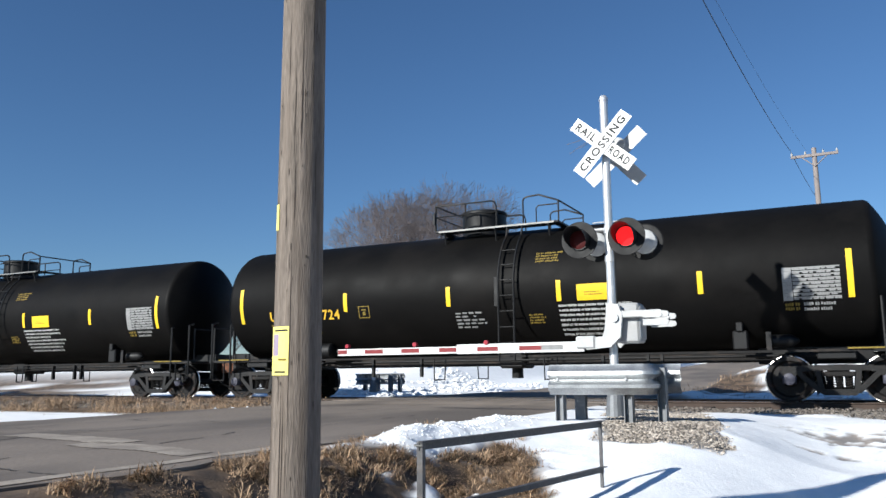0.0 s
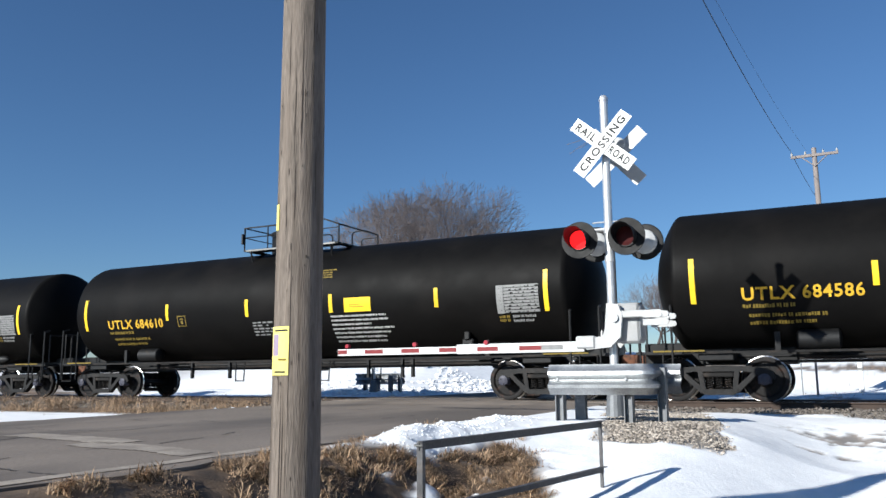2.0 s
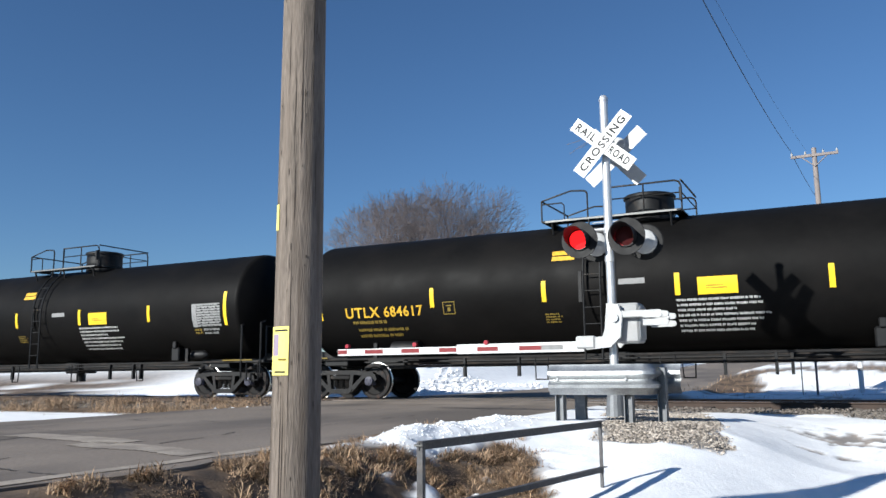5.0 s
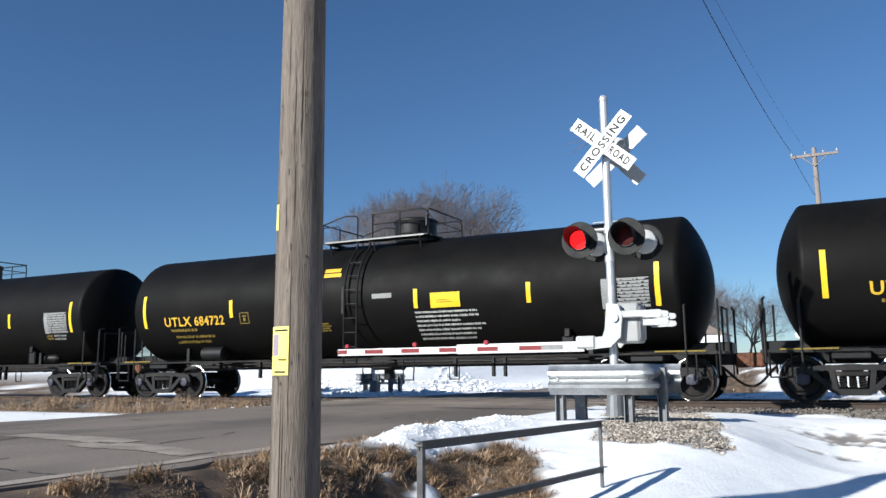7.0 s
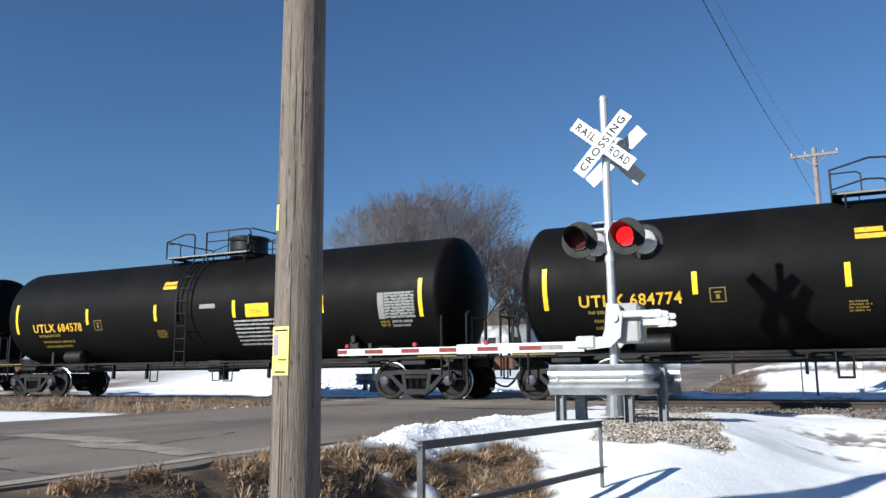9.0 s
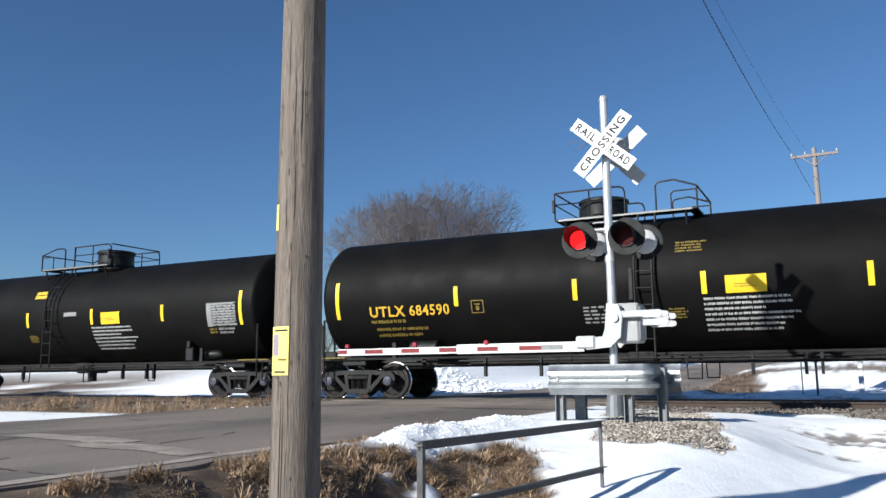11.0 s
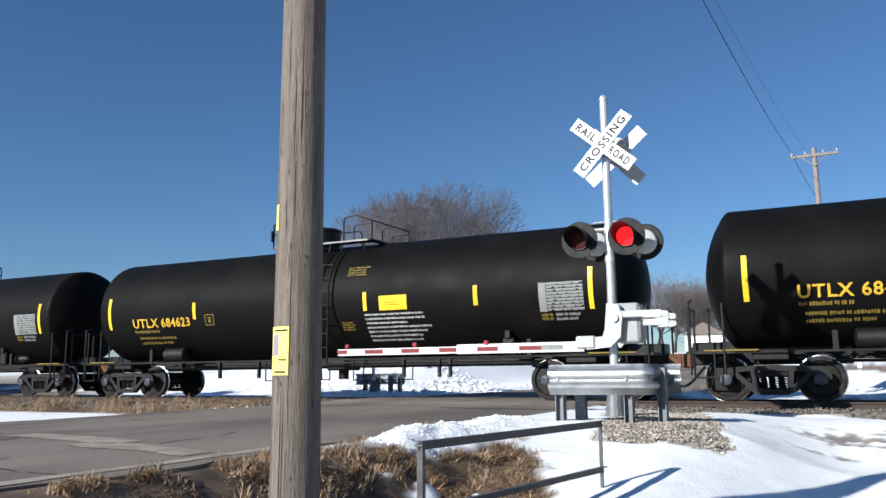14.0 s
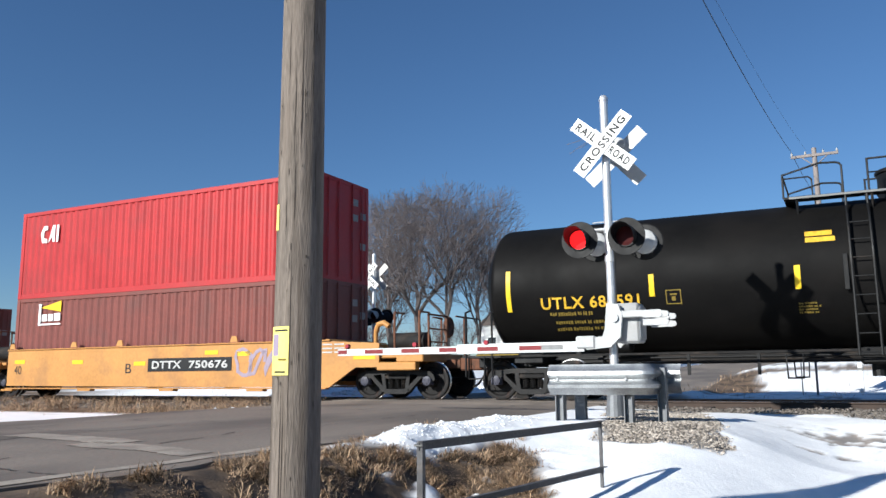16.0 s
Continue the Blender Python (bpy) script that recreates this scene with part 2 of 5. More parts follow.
# ---- ground ----
TRACK_Y = 18.6
ROAD_X0, ROAD_X1 = -11.7, -4.6


def smooth(a, b, x):
    t = np.clip((x - a) / (b - a), 0, 1)
    return t * t * (3 - 2 * t)


def value_noise(x, y, seed):
    """Smooth noise in 0..1 from a hashed lattice, for whole arrays."""
    xi, yi = np.floor(x), np.floor(y)
    u, v = x - xi, y - yi
    u, v = u * u * (3 - 2 * u), v * v * (3 - 2 * v)

    def h(i, j):
        s = np.sin(i * 127.1 + j * 311.7 + seed * 74.7) * 43758.5453
        return s - np.floor(s)

    return (h(xi, yi) * (1 - u) + h(xi + 1, yi) * u) * (1 - v) + (h(xi, yi + 1) * (1 - u) + h(xi + 1, yi + 1) * u) * v


def fbm(x, y, scale, seed, octaves=4):
    total, amp, norm = 0, 1.0, 0.0
    for o in range(octaves):
        total = total + amp * value_noise(x * scale * 2 ** o + 17.3 * o, y * scale * 2 ** o - 9.1 * o, seed + o)
        norm += amp
        amp *= 0.5
    return total / norm


def far_rise(x, y):
    """Snow banks and the slow rise of the land beyond the track."""
    right = 0.42 * smooth(20.6, 22, y) * smooth(60, 40, y) * smooth(-4.7, -3.9, x) + 0.62 * smooth(27.5, 32, y) * smooth(-5.0, -3.2, x) + 0.5 * smooth(31, 40, y) * smooth(-3.6, 2.0, x)
    left = 1.3 * smooth(23.5, 38, y) * smooth(-14.5, -19.0, x) * (0.7 + 0.6 * fbm(x, y, 0.12, 12))
    pad = 0.42 * smooth(-21, -18, x) * smooth(-11.9, -12.8, x) * smooth(21.5, 23.5, y) * smooth(60, 40, y)
    return right + left + pad + np.interp(y, [32, 90, 260, 900], [0.0, 1.8, 4.5, 12.0])


def ground_height(x, y):
    """The lie of the land; 0 is the top of the rails."""
    x, y = np.asarray(x, float), np.asarray(y, float)
    near_right = np.interp(y, [-40, 2, 5.0, 7.5, 9.3, 10.6, 14.2, 15.6, 16.9], [-1.0, -0.95, -0.72, -0.47, -0.25, -0.07, -0.10, -0.22, -0.13])
    near_right = near_right - 0.05 * np.clip(x + 1.0, 0, 8) * smooth(14.5, 11, y)
    near_left = np.interp(y, [-40, 14.0, 15.8, 16.9], [-0.35, -0.30, -0.30, -0.13])
    verge = smooth(ROAD_X1 + 0.05, ROAD_X1 + 1.9, x)
    road_r = -0.07 * (1 - verge) + near_right * verge
    verge_l = smooth(ROAD_X0 + 0.15, ROAD_X0 - 0.8, x)
    near = np.where(x > (ROAD_X0 + ROAD_X1) / 2, road_r, -0.07 * (1 - verge_l) + near_left * verge_l)
    pit = 0.45 * np.exp(-((x + 3.2) / 0.55) ** 2 - ((y - 4.6) / 2.5) ** 4)
    near = near - 0.50 * smooth(-2.0, 0.1, x) * smooth(16.0, 10.8, y) * smooth(4, 8, y)
    near = near - pit
    off_road = np.maximum(smooth(ROAD_X1 - 0.1, ROAD_X1 + 1.0, x), smooth(ROAD_X0 + 0.1, ROAD_X0 - 1.0, x))
    far = -0.07 * (1 - off_road) + off_road * np.interp(y, [20.3, 21.6, 24, 40, 200], [-0.13, -0.55, -0.5, -0.42, -0.3])
    z = np.where(y < 16.9, near, np.where(y > 20.3, far, -0.13 - 0.03 * off_road))
    rough = off_road * smooth(400, 60, np.hypot(x, y)) * (1 - 0.65 * smooth(-3.2, -2.2, x) * smooth(17, 15, y))
    z = z + rough * (0.07 * (fbm(x, y, 0.7, 3) - 0.5) + 0.05 * (fbm(x, y, 3.1, 8) - 0.5))
    z = z + 0.14 * (fbm(x, y, 4.0, 61) - 0.5) * smooth(ROAD_X1 + 0.2, ROAD_X1 + 0.7, x) * smooth(-2.3, -2.8, x) * smooth(9.2, 8.4, y)
    # ploughed snow bank beside the road
    bank = np.exp(-((x + 4.2 - 0.04 * (y - 9)) / 0.45) ** 2) * smooth(6.6, 7.6, y) * smooth(11.2, 10.0, y)
    z = z + bank * (0.02 + 0.13 * fbm(x, y, 3.2, 21))
    z = z + far_rise(x, y)
    return z


def cover(x, y):
    """How far ground is snow, dry grass and gravel, each 0..1."""
    n = fbm(x, y, 0.55, 41)
    n2 = fbm(x, y, 2.6, 52)
    k = 0.65 * n + 0.35 * n2
    pad = smooth(1.1, 0.8, np.abs(x + 2.05 + 0.19 * (y - 9.5)) / 0.82 + 0.9 * (n2 - 0.5)) * smooth(9.4, 9.9, y + 0.8 * (n2 - 0.5)) * smooth(15.5, 14.6, y)
    ballast = smooth(2.7, 2.2, np.abs(y - TRACK_Y) + 0.9 * (k - 0.5) - 1.5 * smooth(-0.4, 1.6, x) * (y < TRACK_Y))
    gravel = np.maximum(pad, ballast)
    left = x < ROAD_X0
    left_snow = smooth(0.30, 0.40, k) * smooth(15.0, 14.2, y + 1.5 * (k - 0.5))
    edge_y = np.interp(x, [-4.4, -3.9, -3.6, -3.45], [6.7, 7.1, 8.6, 9.0])
    upper = smooth(-0.15, 0.25, y - edge_y + 1.0 * (n2 - 0.5) + 0.4 * (n - 0.5)) * smooth(ROAD_X1 + 0.02, ROAD_X1 + 0.2, x + 0.3 * (n2 - 0.5) - 0.25 * smooth(10.2, 11.4, y))
    beside = smooth(-0.12, 0.14, x + 3.5 - 0.62 * (8.9 - y) + 0.55 * (n2 - 0.5))
    near_snow = np.where(left, left_snow, np.maximum(upper, beside))
    melt = np.zeros_like(x)
    far_snow = smooth(0.36, 0.46, 0.6 * fbm(x, y, 0.16, 91) + 0.4 * n + 0.12 * smooth(-13, -20, x)) * smooth(21.3, 22.6, y + 0.8 * (n2 - 0.5))
    mound = 1.4 * np.exp(-((x + 3.7) / 1.1) ** 2 - ((y - 29.0) / 3.5) ** 2)
    far_snow = far_snow * (1 - smooth(0.25, 0.6, mound + 1.1 * (n2 - 0.5)))
    thaw = smooth(0.50, 0.60, 0.7 * fbm(x * 0.5, y, 0.45, 33) + 0.3 * n2 + 0.02 * np.exp(-((x - 1.0) / 4.0) ** 2)) * smooth(60, 45, y)
    far_snow = np.maximum(far_snow * (1 - 0.9 * thaw * smooth(-12.5, -10.5, x)), smooth(-12.0, -13.0, x) * smooth(21.6, 22.4, y + 0.8 * (n2 - 0.5)) * smooth(70, 50, y))
    for cx, cy, rx, ry in ((0.15, 13.2, 0.85, 0.42), (-0.2, 11.9, 0.45, 0.10)):
        melt = np.maximum(melt, smooth(1.1, 0.3, np.hypot((x - cx) / rx, (y - cy) / ry) + 3.6 * (fbm(x, y, 7.0, 29) - 0.5)))
    snow = np.where(y < TRACK_Y, near_snow * (1 - 0.8 * melt), far_snow)
    snow = snow * (1 - gravel) * smooth(ROAD_X1 - 0.02, ROAD_X1 + 0.08, np.abs(x - (ROAD_X0 + ROAD_X1) / 2) + (ROAD_X0 + ROAD_X1) / 2)
    pit_snow = smooth(0.62, 0.68, fbm(x, y, 3.4, 63)) * smooth(ROAD_X1 + 0.5, ROAD_X1 + 0.9, x) * smooth(8, 7, y) * (x < -2.4)
    # ground out of view is made bare, to cut snow bounce onto the train
    unseen_ground = np.maximum(smooth(3.6, 5.0, x - 0.05 * y), smooth(1.8, 0.6, y)) * smooth(-9, -3, x) + smooth(-30, -36, x) * smooth(40, 30, y) + smooth(1.8, 0.6, y) * smooth(-11, -13, x)
    snow_kept = 1 - np.clip(unseen_ground, 0, 1) * smooth(0.68, 0.58, k)
    return np.clip(np.maximum(snow, pit_snow) * snow_kept, 0, 1), np.clip(gravel, 0, 1)


def ground_material():
    m = bpy.data.materials.new("snow_grass_and_gravel_ground")
    m.use_nodes = True
    nt = m.node_tree
    b, link = nt.nodes["Principled BSDF"], nt.links.new
    co = nt.nodes.new("ShaderNodeTexCoord")

    def tex(scale, detail=5):
        n = nt.nodes.new("ShaderNodeTexNoise")
        n.inputs["Scale"].default_value, n.inputs["Detail"].default_value = scale, detail
        link(co.outputs["Object"], n.inputs["Vector"])
        return n.outputs[0]

    def ramp(src, a, ca, z, cz):
        r = nt.nodes.new("ShaderNodeValToRGB")
        r.color_ramp.elements[0].position, r.color_ramp.elements[0].color = a, (*ca, 1)
        r.color_ramp.elements[1].position, r.color_ramp.elements[1].color = z, (*cz, 1)
        link(src, r.inputs[0])
        return r.outputs[0]

    def mix(fac, a, c):
        n = nt.nodes.new("ShaderNodeMix")
        n.data_type = "RGBA"
        link(fac, n.inputs[0])
        link(a, n.inputs[6])
        link(c, n.inputs[7])
        return n.outputs[2]

    def attr(name):
        n = nt.nodes.new("ShaderNodeAttribute")
        n.attribute_name = name
        return n.outputs["Fac"]

    fine, mid = tex(26, 6), tex(3.0, 6)
    soil = ramp(mid, 0.35, (0.055, 0.038, 0.025), 0.68, (0.20, 0.135, 0.082))
    stone = ramp(tex(34, 3), 0.35, (0.16, 0.135, 0.11), 0.62, (0.36, 0.32, 0.265))
    white = ramp(mid, 0.3, (0.86, 0.86, 0.86), 0.6, (0.93, 0.93, 0.92))
    col = mix(attr("gravel"), soil, stone)
    col = mix(attr("snow"), col, white)
    link(col, b.inputs["Base Color"])
    b.inputs["Roughness"].default_value = 0.85
    bp = nt.nodes.new("ShaderNodeBump")
    bp.inputs["Strength"].default_value, bp.inputs["Distance"].default_value = 0.22, 0.03
    link(fine, bp.inputs["Height"])
    link(bp.outputs[0], b.inputs["Normal"])
    return m


def steps(lo, hi, fine, far, ratio):
    """Coordinates: even inside lo..hi, ever wider out to far on both sides."""
    mid = list(np.arange(lo, hi, fine))
    out, s, x = [], fine, hi
    while x < far:
        out.append(x)
        s *= ratio
        x += s
    back, s, x = [], fine, lo
    while x > -far:
        s *= ratio
        x -= s
        back.append(x)
    return np.array(back[::-1] + mid + out)


def make_ground():
    gx, gy = steps(-5.4, 2.2, 0.055, 2500, 1.07), steps(2.2, 16.8, 0.07, 2500, 1.06)
    X, Y = np.meshgrid(gx, gy)
    x, y = X.ravel(), Y.ravel()
    z = ground_height(x, y)
    snow, gravel = cover(x, y)
    z = z + 0.035 * snow * (x > ROAD_X1) + 0.012 * gravel * (value_noise(x * 14, y * 14, 5) - 0.5)
    w, h = len(gx), len(gy)
    i = np.arange((h - 1) * (w - 1))
    a = i // (w - 1) * w + i % (w - 1)
    faces = np.stack([a, a + 1, a + w + 1, a + w], 1)
    me = bpy.data.meshes.new("ground")
    me.from_pydata(np.stack([x, y, z], 1), [], faces)
    for name, values in (("snow", snow), ("gravel", gravel)):
        me.attributes.new(name, "FLOAT", "POINT").data.foreach_set("value", values.astype(np.float32))
    me.materials.append(ground_material())
    me.polygons.foreach_set("use_smooth", np.ones(len(faces), bool))
    tagged(new("ground", me), "snow-covered verge with brown grass and gravel", "ground", kind="structure")


make_ground()


# ---- road ----
def make_road():
    road = thing("road", "worn grey asphalt road with cracks over the crossing", "road", kind="structure")
    bm = bmesh.new()
    rng = random.Random(4)
    ys = [-60, -20, 0] + [1 + 0.25 * i for i in range(64)] + [17.05]
    edge_r = [ROAD_X1 + 0.10 * math.sin(y * 1.7) + rng.uniform(-0.05, 0.05) for y in ys]
    edge_l = [ROAD_X0 + 0.10 * math.sin(y * 1.3 + 2) + rng.uniform(-0.05, 0.05) for y in ys]
    for name, y_list, er, el in (("asphalt", ys, edge_r, edge_l),
                                 ("asphalt", [20.15, 24, 32, 60, 90, 260, 900], [ROAD_X1] * 7, [ROAD_X0] * 7)):
        bm = bmesh.new()
        rows = []
        for y, r, l in zip(y_list, er, el):
            c = (r + l) / 2
            crest = -0.03 + (0.03 if y > 16 and y < 21 else 0.0) + float(np.interp(y, [32, 90, 260, 900], [0.0, 1.8, 4.5, 12.0]))
            rows.append([bm.verts.new((l, y, crest - 0.09)), bm.verts.new((l, y, crest - 0.02)), bm.verts.new((c, y, crest)),
                         bm.verts.new((r, y, crest - 0.02)), bm.verts.new((r, y, crest - 0.09))])
        for A, B in zip(rows, rows[1:]):
            for i in range(4):
                bm.faces.new((A[i], A[i + 1], B[i + 1], B[i]))
        part(name, bm, M_ASPHALT, road, smooth=False)
    # crossing panels between and beside the rails
    for y0, y1 in ((17.06, 17.80), (17.97, 19.23), (19.40, 20.14)):
        for k in range(4):
            w = (ROAD_X1 - ROAD_X0) / 4
            part("crossing_panel", box(bmesh.new(), ROAD_X0 + k * w + 0.01, ROAD_X0 + (k + 1) * w - 0.01, y0, y1, -0.16, -0.008, 0.012), M_ASPHALT, road)
    # worn stop line, longitudinal tar seams and cross cracks
    def worn_strip(ax, ay, bx, by, width, gaps, name, material, label):
        """A strip of worn paint or blown sand from a to b, with ragged edges and bare gaps."""
        bm = bmesh.new()
        n = int(math.hypot(bx - ax, by - ay) / 0.045)
        prev = None
        for i in range(n + 1):
            x, y = ax + (bx - ax) * i / n, ay + (by - ay) * i / n
            e0 = width * (0.5 + 0.30 * noise.noise((x * 1.3, y * 1.3, 3.0)) + 0.05 * rng.uniform(-1, 1))
            e1 = width * (0.5 + 0.30 * noise.noise((x * 1.4, y * 1.4, 9.0)) + 0.05 * rng.uniform(-1, 1))
            along_y = abs(by - ay) > abs(bx - ax)
            ends = [(x - e0, y), (x + e1, y)] if along_y else [(x, y + e1), (x, y - e0)]
            vs = [bm.verts.new((px, py, -0.05 + 0.02 * (1 - abs(px + 8.15) / 3.55) + 0.006)) for px, py in ends]
            if prev and noise.noise((x * 1.3, y * 1.3, 5.0)) > gaps:
                bm.faces.new((prev[0], prev[1], vs[1], vs[0]))
            prev = vs
        part(name, bm, material, road, label)

    worn_strip(-9.6, 6.35, -6.55, 5.95, 0.42, -0.25, "stop_line", M_PAINTW, "worn white stop line")
    worn_strip(-6.9, 5.72, -5.05, 5.42, 0.45, -0.45, "stop_line", M_PAINTW, "worn white stop line")
    worn_strip(-4.86, 2.6, -4.80, 6.6, 0.16, -0.4, "sandy_edge", M_PAINTW, "pale sand along the road's edge")
    cracks = [((-6.3, 1.5), (-6.2, 16.5), 0.035), ((-8.15, 1.0), (-8.2, 16.8), 0.05), ((-10.0, 2), (-9.9, 16), 0.03), ((-10.2, 9.2), (-7.2, 8.8), 0.03),
              ((-9.3, 13.2), (-5.6, 12.5), 0.03), ((-9.0, 10.6), (-5.4, 10.9), 0.025), ((-10.8, 6.9), (-7.9, 7.1), 0.03), ((-7.5, 3.6), (-4.8, 3.9), 0.03)]
    for (ax, ay), (bx, by), w in cracks:
        bm = bmesh.new()
        n = 40
        prev = None
        for i in range(n + 1):
            t = i / n
            x, y = ax + (bx - ax) * t, ay + (by - ay) * t
            wob = 0.34 * noise.noise((x * 0.9, y * 0.9, ax)) + 0.03 * rng.uniform(-1, 1)
            along_y = abs(by - ay) > abs(bx - ax)
            x, y = (x + wob, y) if along_y else (x, y + wob)
            hw = w * rng.uniform(0.1, 0.6)
            z = lambda q: -0.05 + 0.02 * (1 - abs(q + 8.15) / 3.55) + 0.005
            pair = [(x - hw, y), (x + hw, y)] if along_y else [(x, y + hw), (x, y - hw)]
            vs = [bm.verts.new((px, py, z(px))) for px, py in pair]
            if prev and rng.random() > 0.38:
                bm.faces.new((prev[0], prev[1], vs[1], vs[0]))
            prev = vs
        part("tar_seam", bm, M_TAR, road)


make_road()


# ---- track ----
def make_track():
    track = thing("railway_track", "rusty rails with polished heads on ballast and ties", "track", kind="structure")
    prof = [(-0.076, -0.185), (0.076, -0.185), (0.076, -0.172), (0.012, -0.15), (0.012, -0.045), (0.036, -0.032), (0.036, 0.0), (-0.036, 0.0), (-0.036, -0.032),
            (-0.012, -0.045), (-0.012, -0.15), (-0.076, -0.172)]
    for s in (-1, 1):
        bm = bmesh.new()
        y = TRACK_Y + s * 0.7535
        A = [bm.verts.new((-260, y + a, z)) for a, z in prof]
        B = [bm.verts.new((180, y + a, z)) for a, z in prof]
        for i in range(len(prof)):
            f = bm.faces.new((A[i], A[(i + 1) % 12], B[(i + 1) % 12], B[i]))
            f.material_index = 1 if i == 6 else 0
        part("rail", bm, [M_RAIL, M_RAILTOP], track)
    me = finish(box(bmesh.new(), -0.115, 0.115, -1.28, 1.28, -0.35, -0.178, 0.01), "tie", M_TIE)
    rng = random.Random(2)
    for i in range(150):
        x = -62 + i * 0.53
        if ROAD_X0 - 0.1 < x < ROAD_X1 + 0.1:
            continue
        part("tie", me, None, track, at=pose(x + rng.uniform(-0.03, 0.03), TRACK_Y + rng.uniform(-0.05, 0.05), 0.07, 0, 0, rng.uniform(-1.5, 1.5)))


make_track()


# ---- utility pole with flyers ----
def make_near_pole():
    pole = thing("utility_pole", "weathered grey wooden utility pole with stapled yellow flyers", "pole", at=pose(-2.955, 3.935, -1.2))
    bm = bmesh.new()
    n, h = 40, 10.5
    rings = []
    for k in range(36):
        z = h * k / 35
        r = 0.152 - 0.0042 * z
        lean = 0.0030 * z
        rings.append([bm.verts.new(((r + 0.0045 * noise.noise((math.cos(2 * math.pi * i / n) * 5, math.sin(2 * math.pi * i / n) * 5, z * 0.35))) * math.cos(2 * math.pi * i / n) + lean,
                                    (r + 0.0045 * noise.noise((math.cos(2 * math.pi * i / n) * 5, math.sin(2 * math.pi * i / n) * 5, z * 0.35))) * math.sin(2 * math.pi * i / n), z)) for i in range(n)])
    for A, B in zip(rings, rings[1:]):
        for i in range(n):
            bm.faces.new((A[i], A[(i + 1) % n], B[(i + 1) % n], B[i]))
    bm.faces.new(rings[-1])
    part("shaft", bm, M_POLE, pole, smooth=True)

    def on_pole(angle, z, lift=0.002):
        r = 0.152 - 0.0042 * z + lift
        return (r * math.cos(angle) + 0.0030 * z, r * math.sin(angle), z)

    rng = random.Random(9)
    # drying checks down the shaft
    for k in range(46):
        a = radians(rng.uniform(200, 350))
        z0 = rng.uniform(0.3, 6.5)
        ln = rng.uniform(0.15, 1.3)
        bm = bmesh.new()
        prev = None
        for i in range(9):
            t = i / 8
            hw = 0.020 * math.sin(math.pi * min(max(t, 0.04), 0.96)) * rng.uniform(0.5, 1.1) * 0.9
            c = a + 0.035 * noise.noise((z0 + t * 2, k, 0))
            z = z0 + ln * t
            vs = [bm.verts.new(on_pole(c - hw, z)), bm.verts.new(on_pole(c + hw, z))]
            if prev:
                bm.faces.new((prev[0], prev[1], vs[1], vs[0]))
            prev = vs
        part("crack", bm, M_CRACK, pole)
    # small dark knots and gaff marks
    for k in range(60):
        a, z0 = radians(rng.uniform(195, 352)), rng.uniform(0.3, 6.5)
        w, hh = rng.uniform(0.012, 0.035), rng.uniform(0.008, 0.028)
        bm = bmesh.new()
        bm.faces.new([bm.verts.new(on_pole(a + w * math.cos(b) * rng.uniform(0.7, 1.1), z0 + hh * math.sin(b))) for b in [math.pi * i / 4 for i in range(8)]])
        part("knot", bm, M_CRACK, pole)
    # flyers wrapped round the shaft: centre angle, half angle, bottom, top
    for a0, a1, z0, z1, full in ((212, 286, 1.82, 2.105, True), (212, 244, 2.69, 2.85, False)):
        for mm, lift, u0, u1, v0, v1 in ((M_FLYER, 0.004, 0, 1, 0, 1), (M_FLYERP, 0.0055, 0.30, 0.62, 0.40, 0.84), (M_INK, 0.0055, 0.40, 0.95, 0.90, 0.935), (M_INK, 0.0055, 0.45, 0.9, 0.05, 0.085), (M_DIMYEL, 0.0055, 0.62, 0.92, 0.30, 0.34)):
            if mm is not M_FLYER and not full:
                continue
            bm = bmesh.new()
            cols = []
            for i in range(9):
                a = radians(a0 + (a1 - a0) * (u0 + (u1 - u0) * i / 8))
                cols.append([bm.verts.new(on_pole(a, z0 + (z1 - z0) * v, lift)) for v in (v0, v1)])
            for A, B in zip(cols, cols[1:]):
                bm.faces.new((A[0], B[0], B[1], A[1]))
            part("flyer" if mm is M_FLYER else "flyer_print", bm, mm, pole, "bright yellow paper flyer" if mm is M_FLYER else "")


make_near_pole()


# ---- tank cars ----
TANK_R, TANK_Z = 1.53, 2.60
HALF_CAR = 9.054
WHEEL_R = 0.457


def on_tank(z, lift=0.006):
    return -math.sqrt(max(TANK_R ** 2 - (z - TANK_Z) ** 2, 0.01)) - lift


def patch(bm, x0, x1, z0, z1, lift=0.006, n=None):
    """A thin sheet that follows the tank's near side."""
    n = n or max(1, int((z1 - z0) / 0.07))
    prev = None
    for i in range(n + 1):
        z = z0 + (z1 - z0) * i / n
        vs = [bm.verts.new((x0, on_tank(z, lift), z)), bm.verts.new((x1, on_tank(z, lift), z))]
        if prev:
            bm.faces.new((prev[0], prev[1], vs[1], vs[0]))
        prev = vs
    return bm


def bars(x0, x1, z0, z1, rows, seed, fill=0.62, ragged=0.35, char=0.036):
    """Lines of unreadable stencilling: words of small broken strokes on the tank's side."""
    rng = random.Random(seed)
    bm = bmesh.new()
    h = (z1 - z0) / rows
    for r in range(rows):
        end = x1 - (x1 - x0) * rng.uniform(0, ragged)
        x, left = x0, rng.randint(2, 7)
        zt = z1 - r * h
        while x < end - 0.02:
            w = min(char * rng.uniform(0.6, 1.1), end - x)
            lo, hi = rng.choice(((0, 1), (0, 1), (0, 0.8), (0.15, 1)))
            patch(bm, x, x + w, zt - h * fill * (1 - lo), zt - h * fill * (1 - hi), n=1)
            left -= 1
            x += w + (char * 0.28 if left else char * 0.9)
            left = left or rng.randint(2, 8)
    return bm


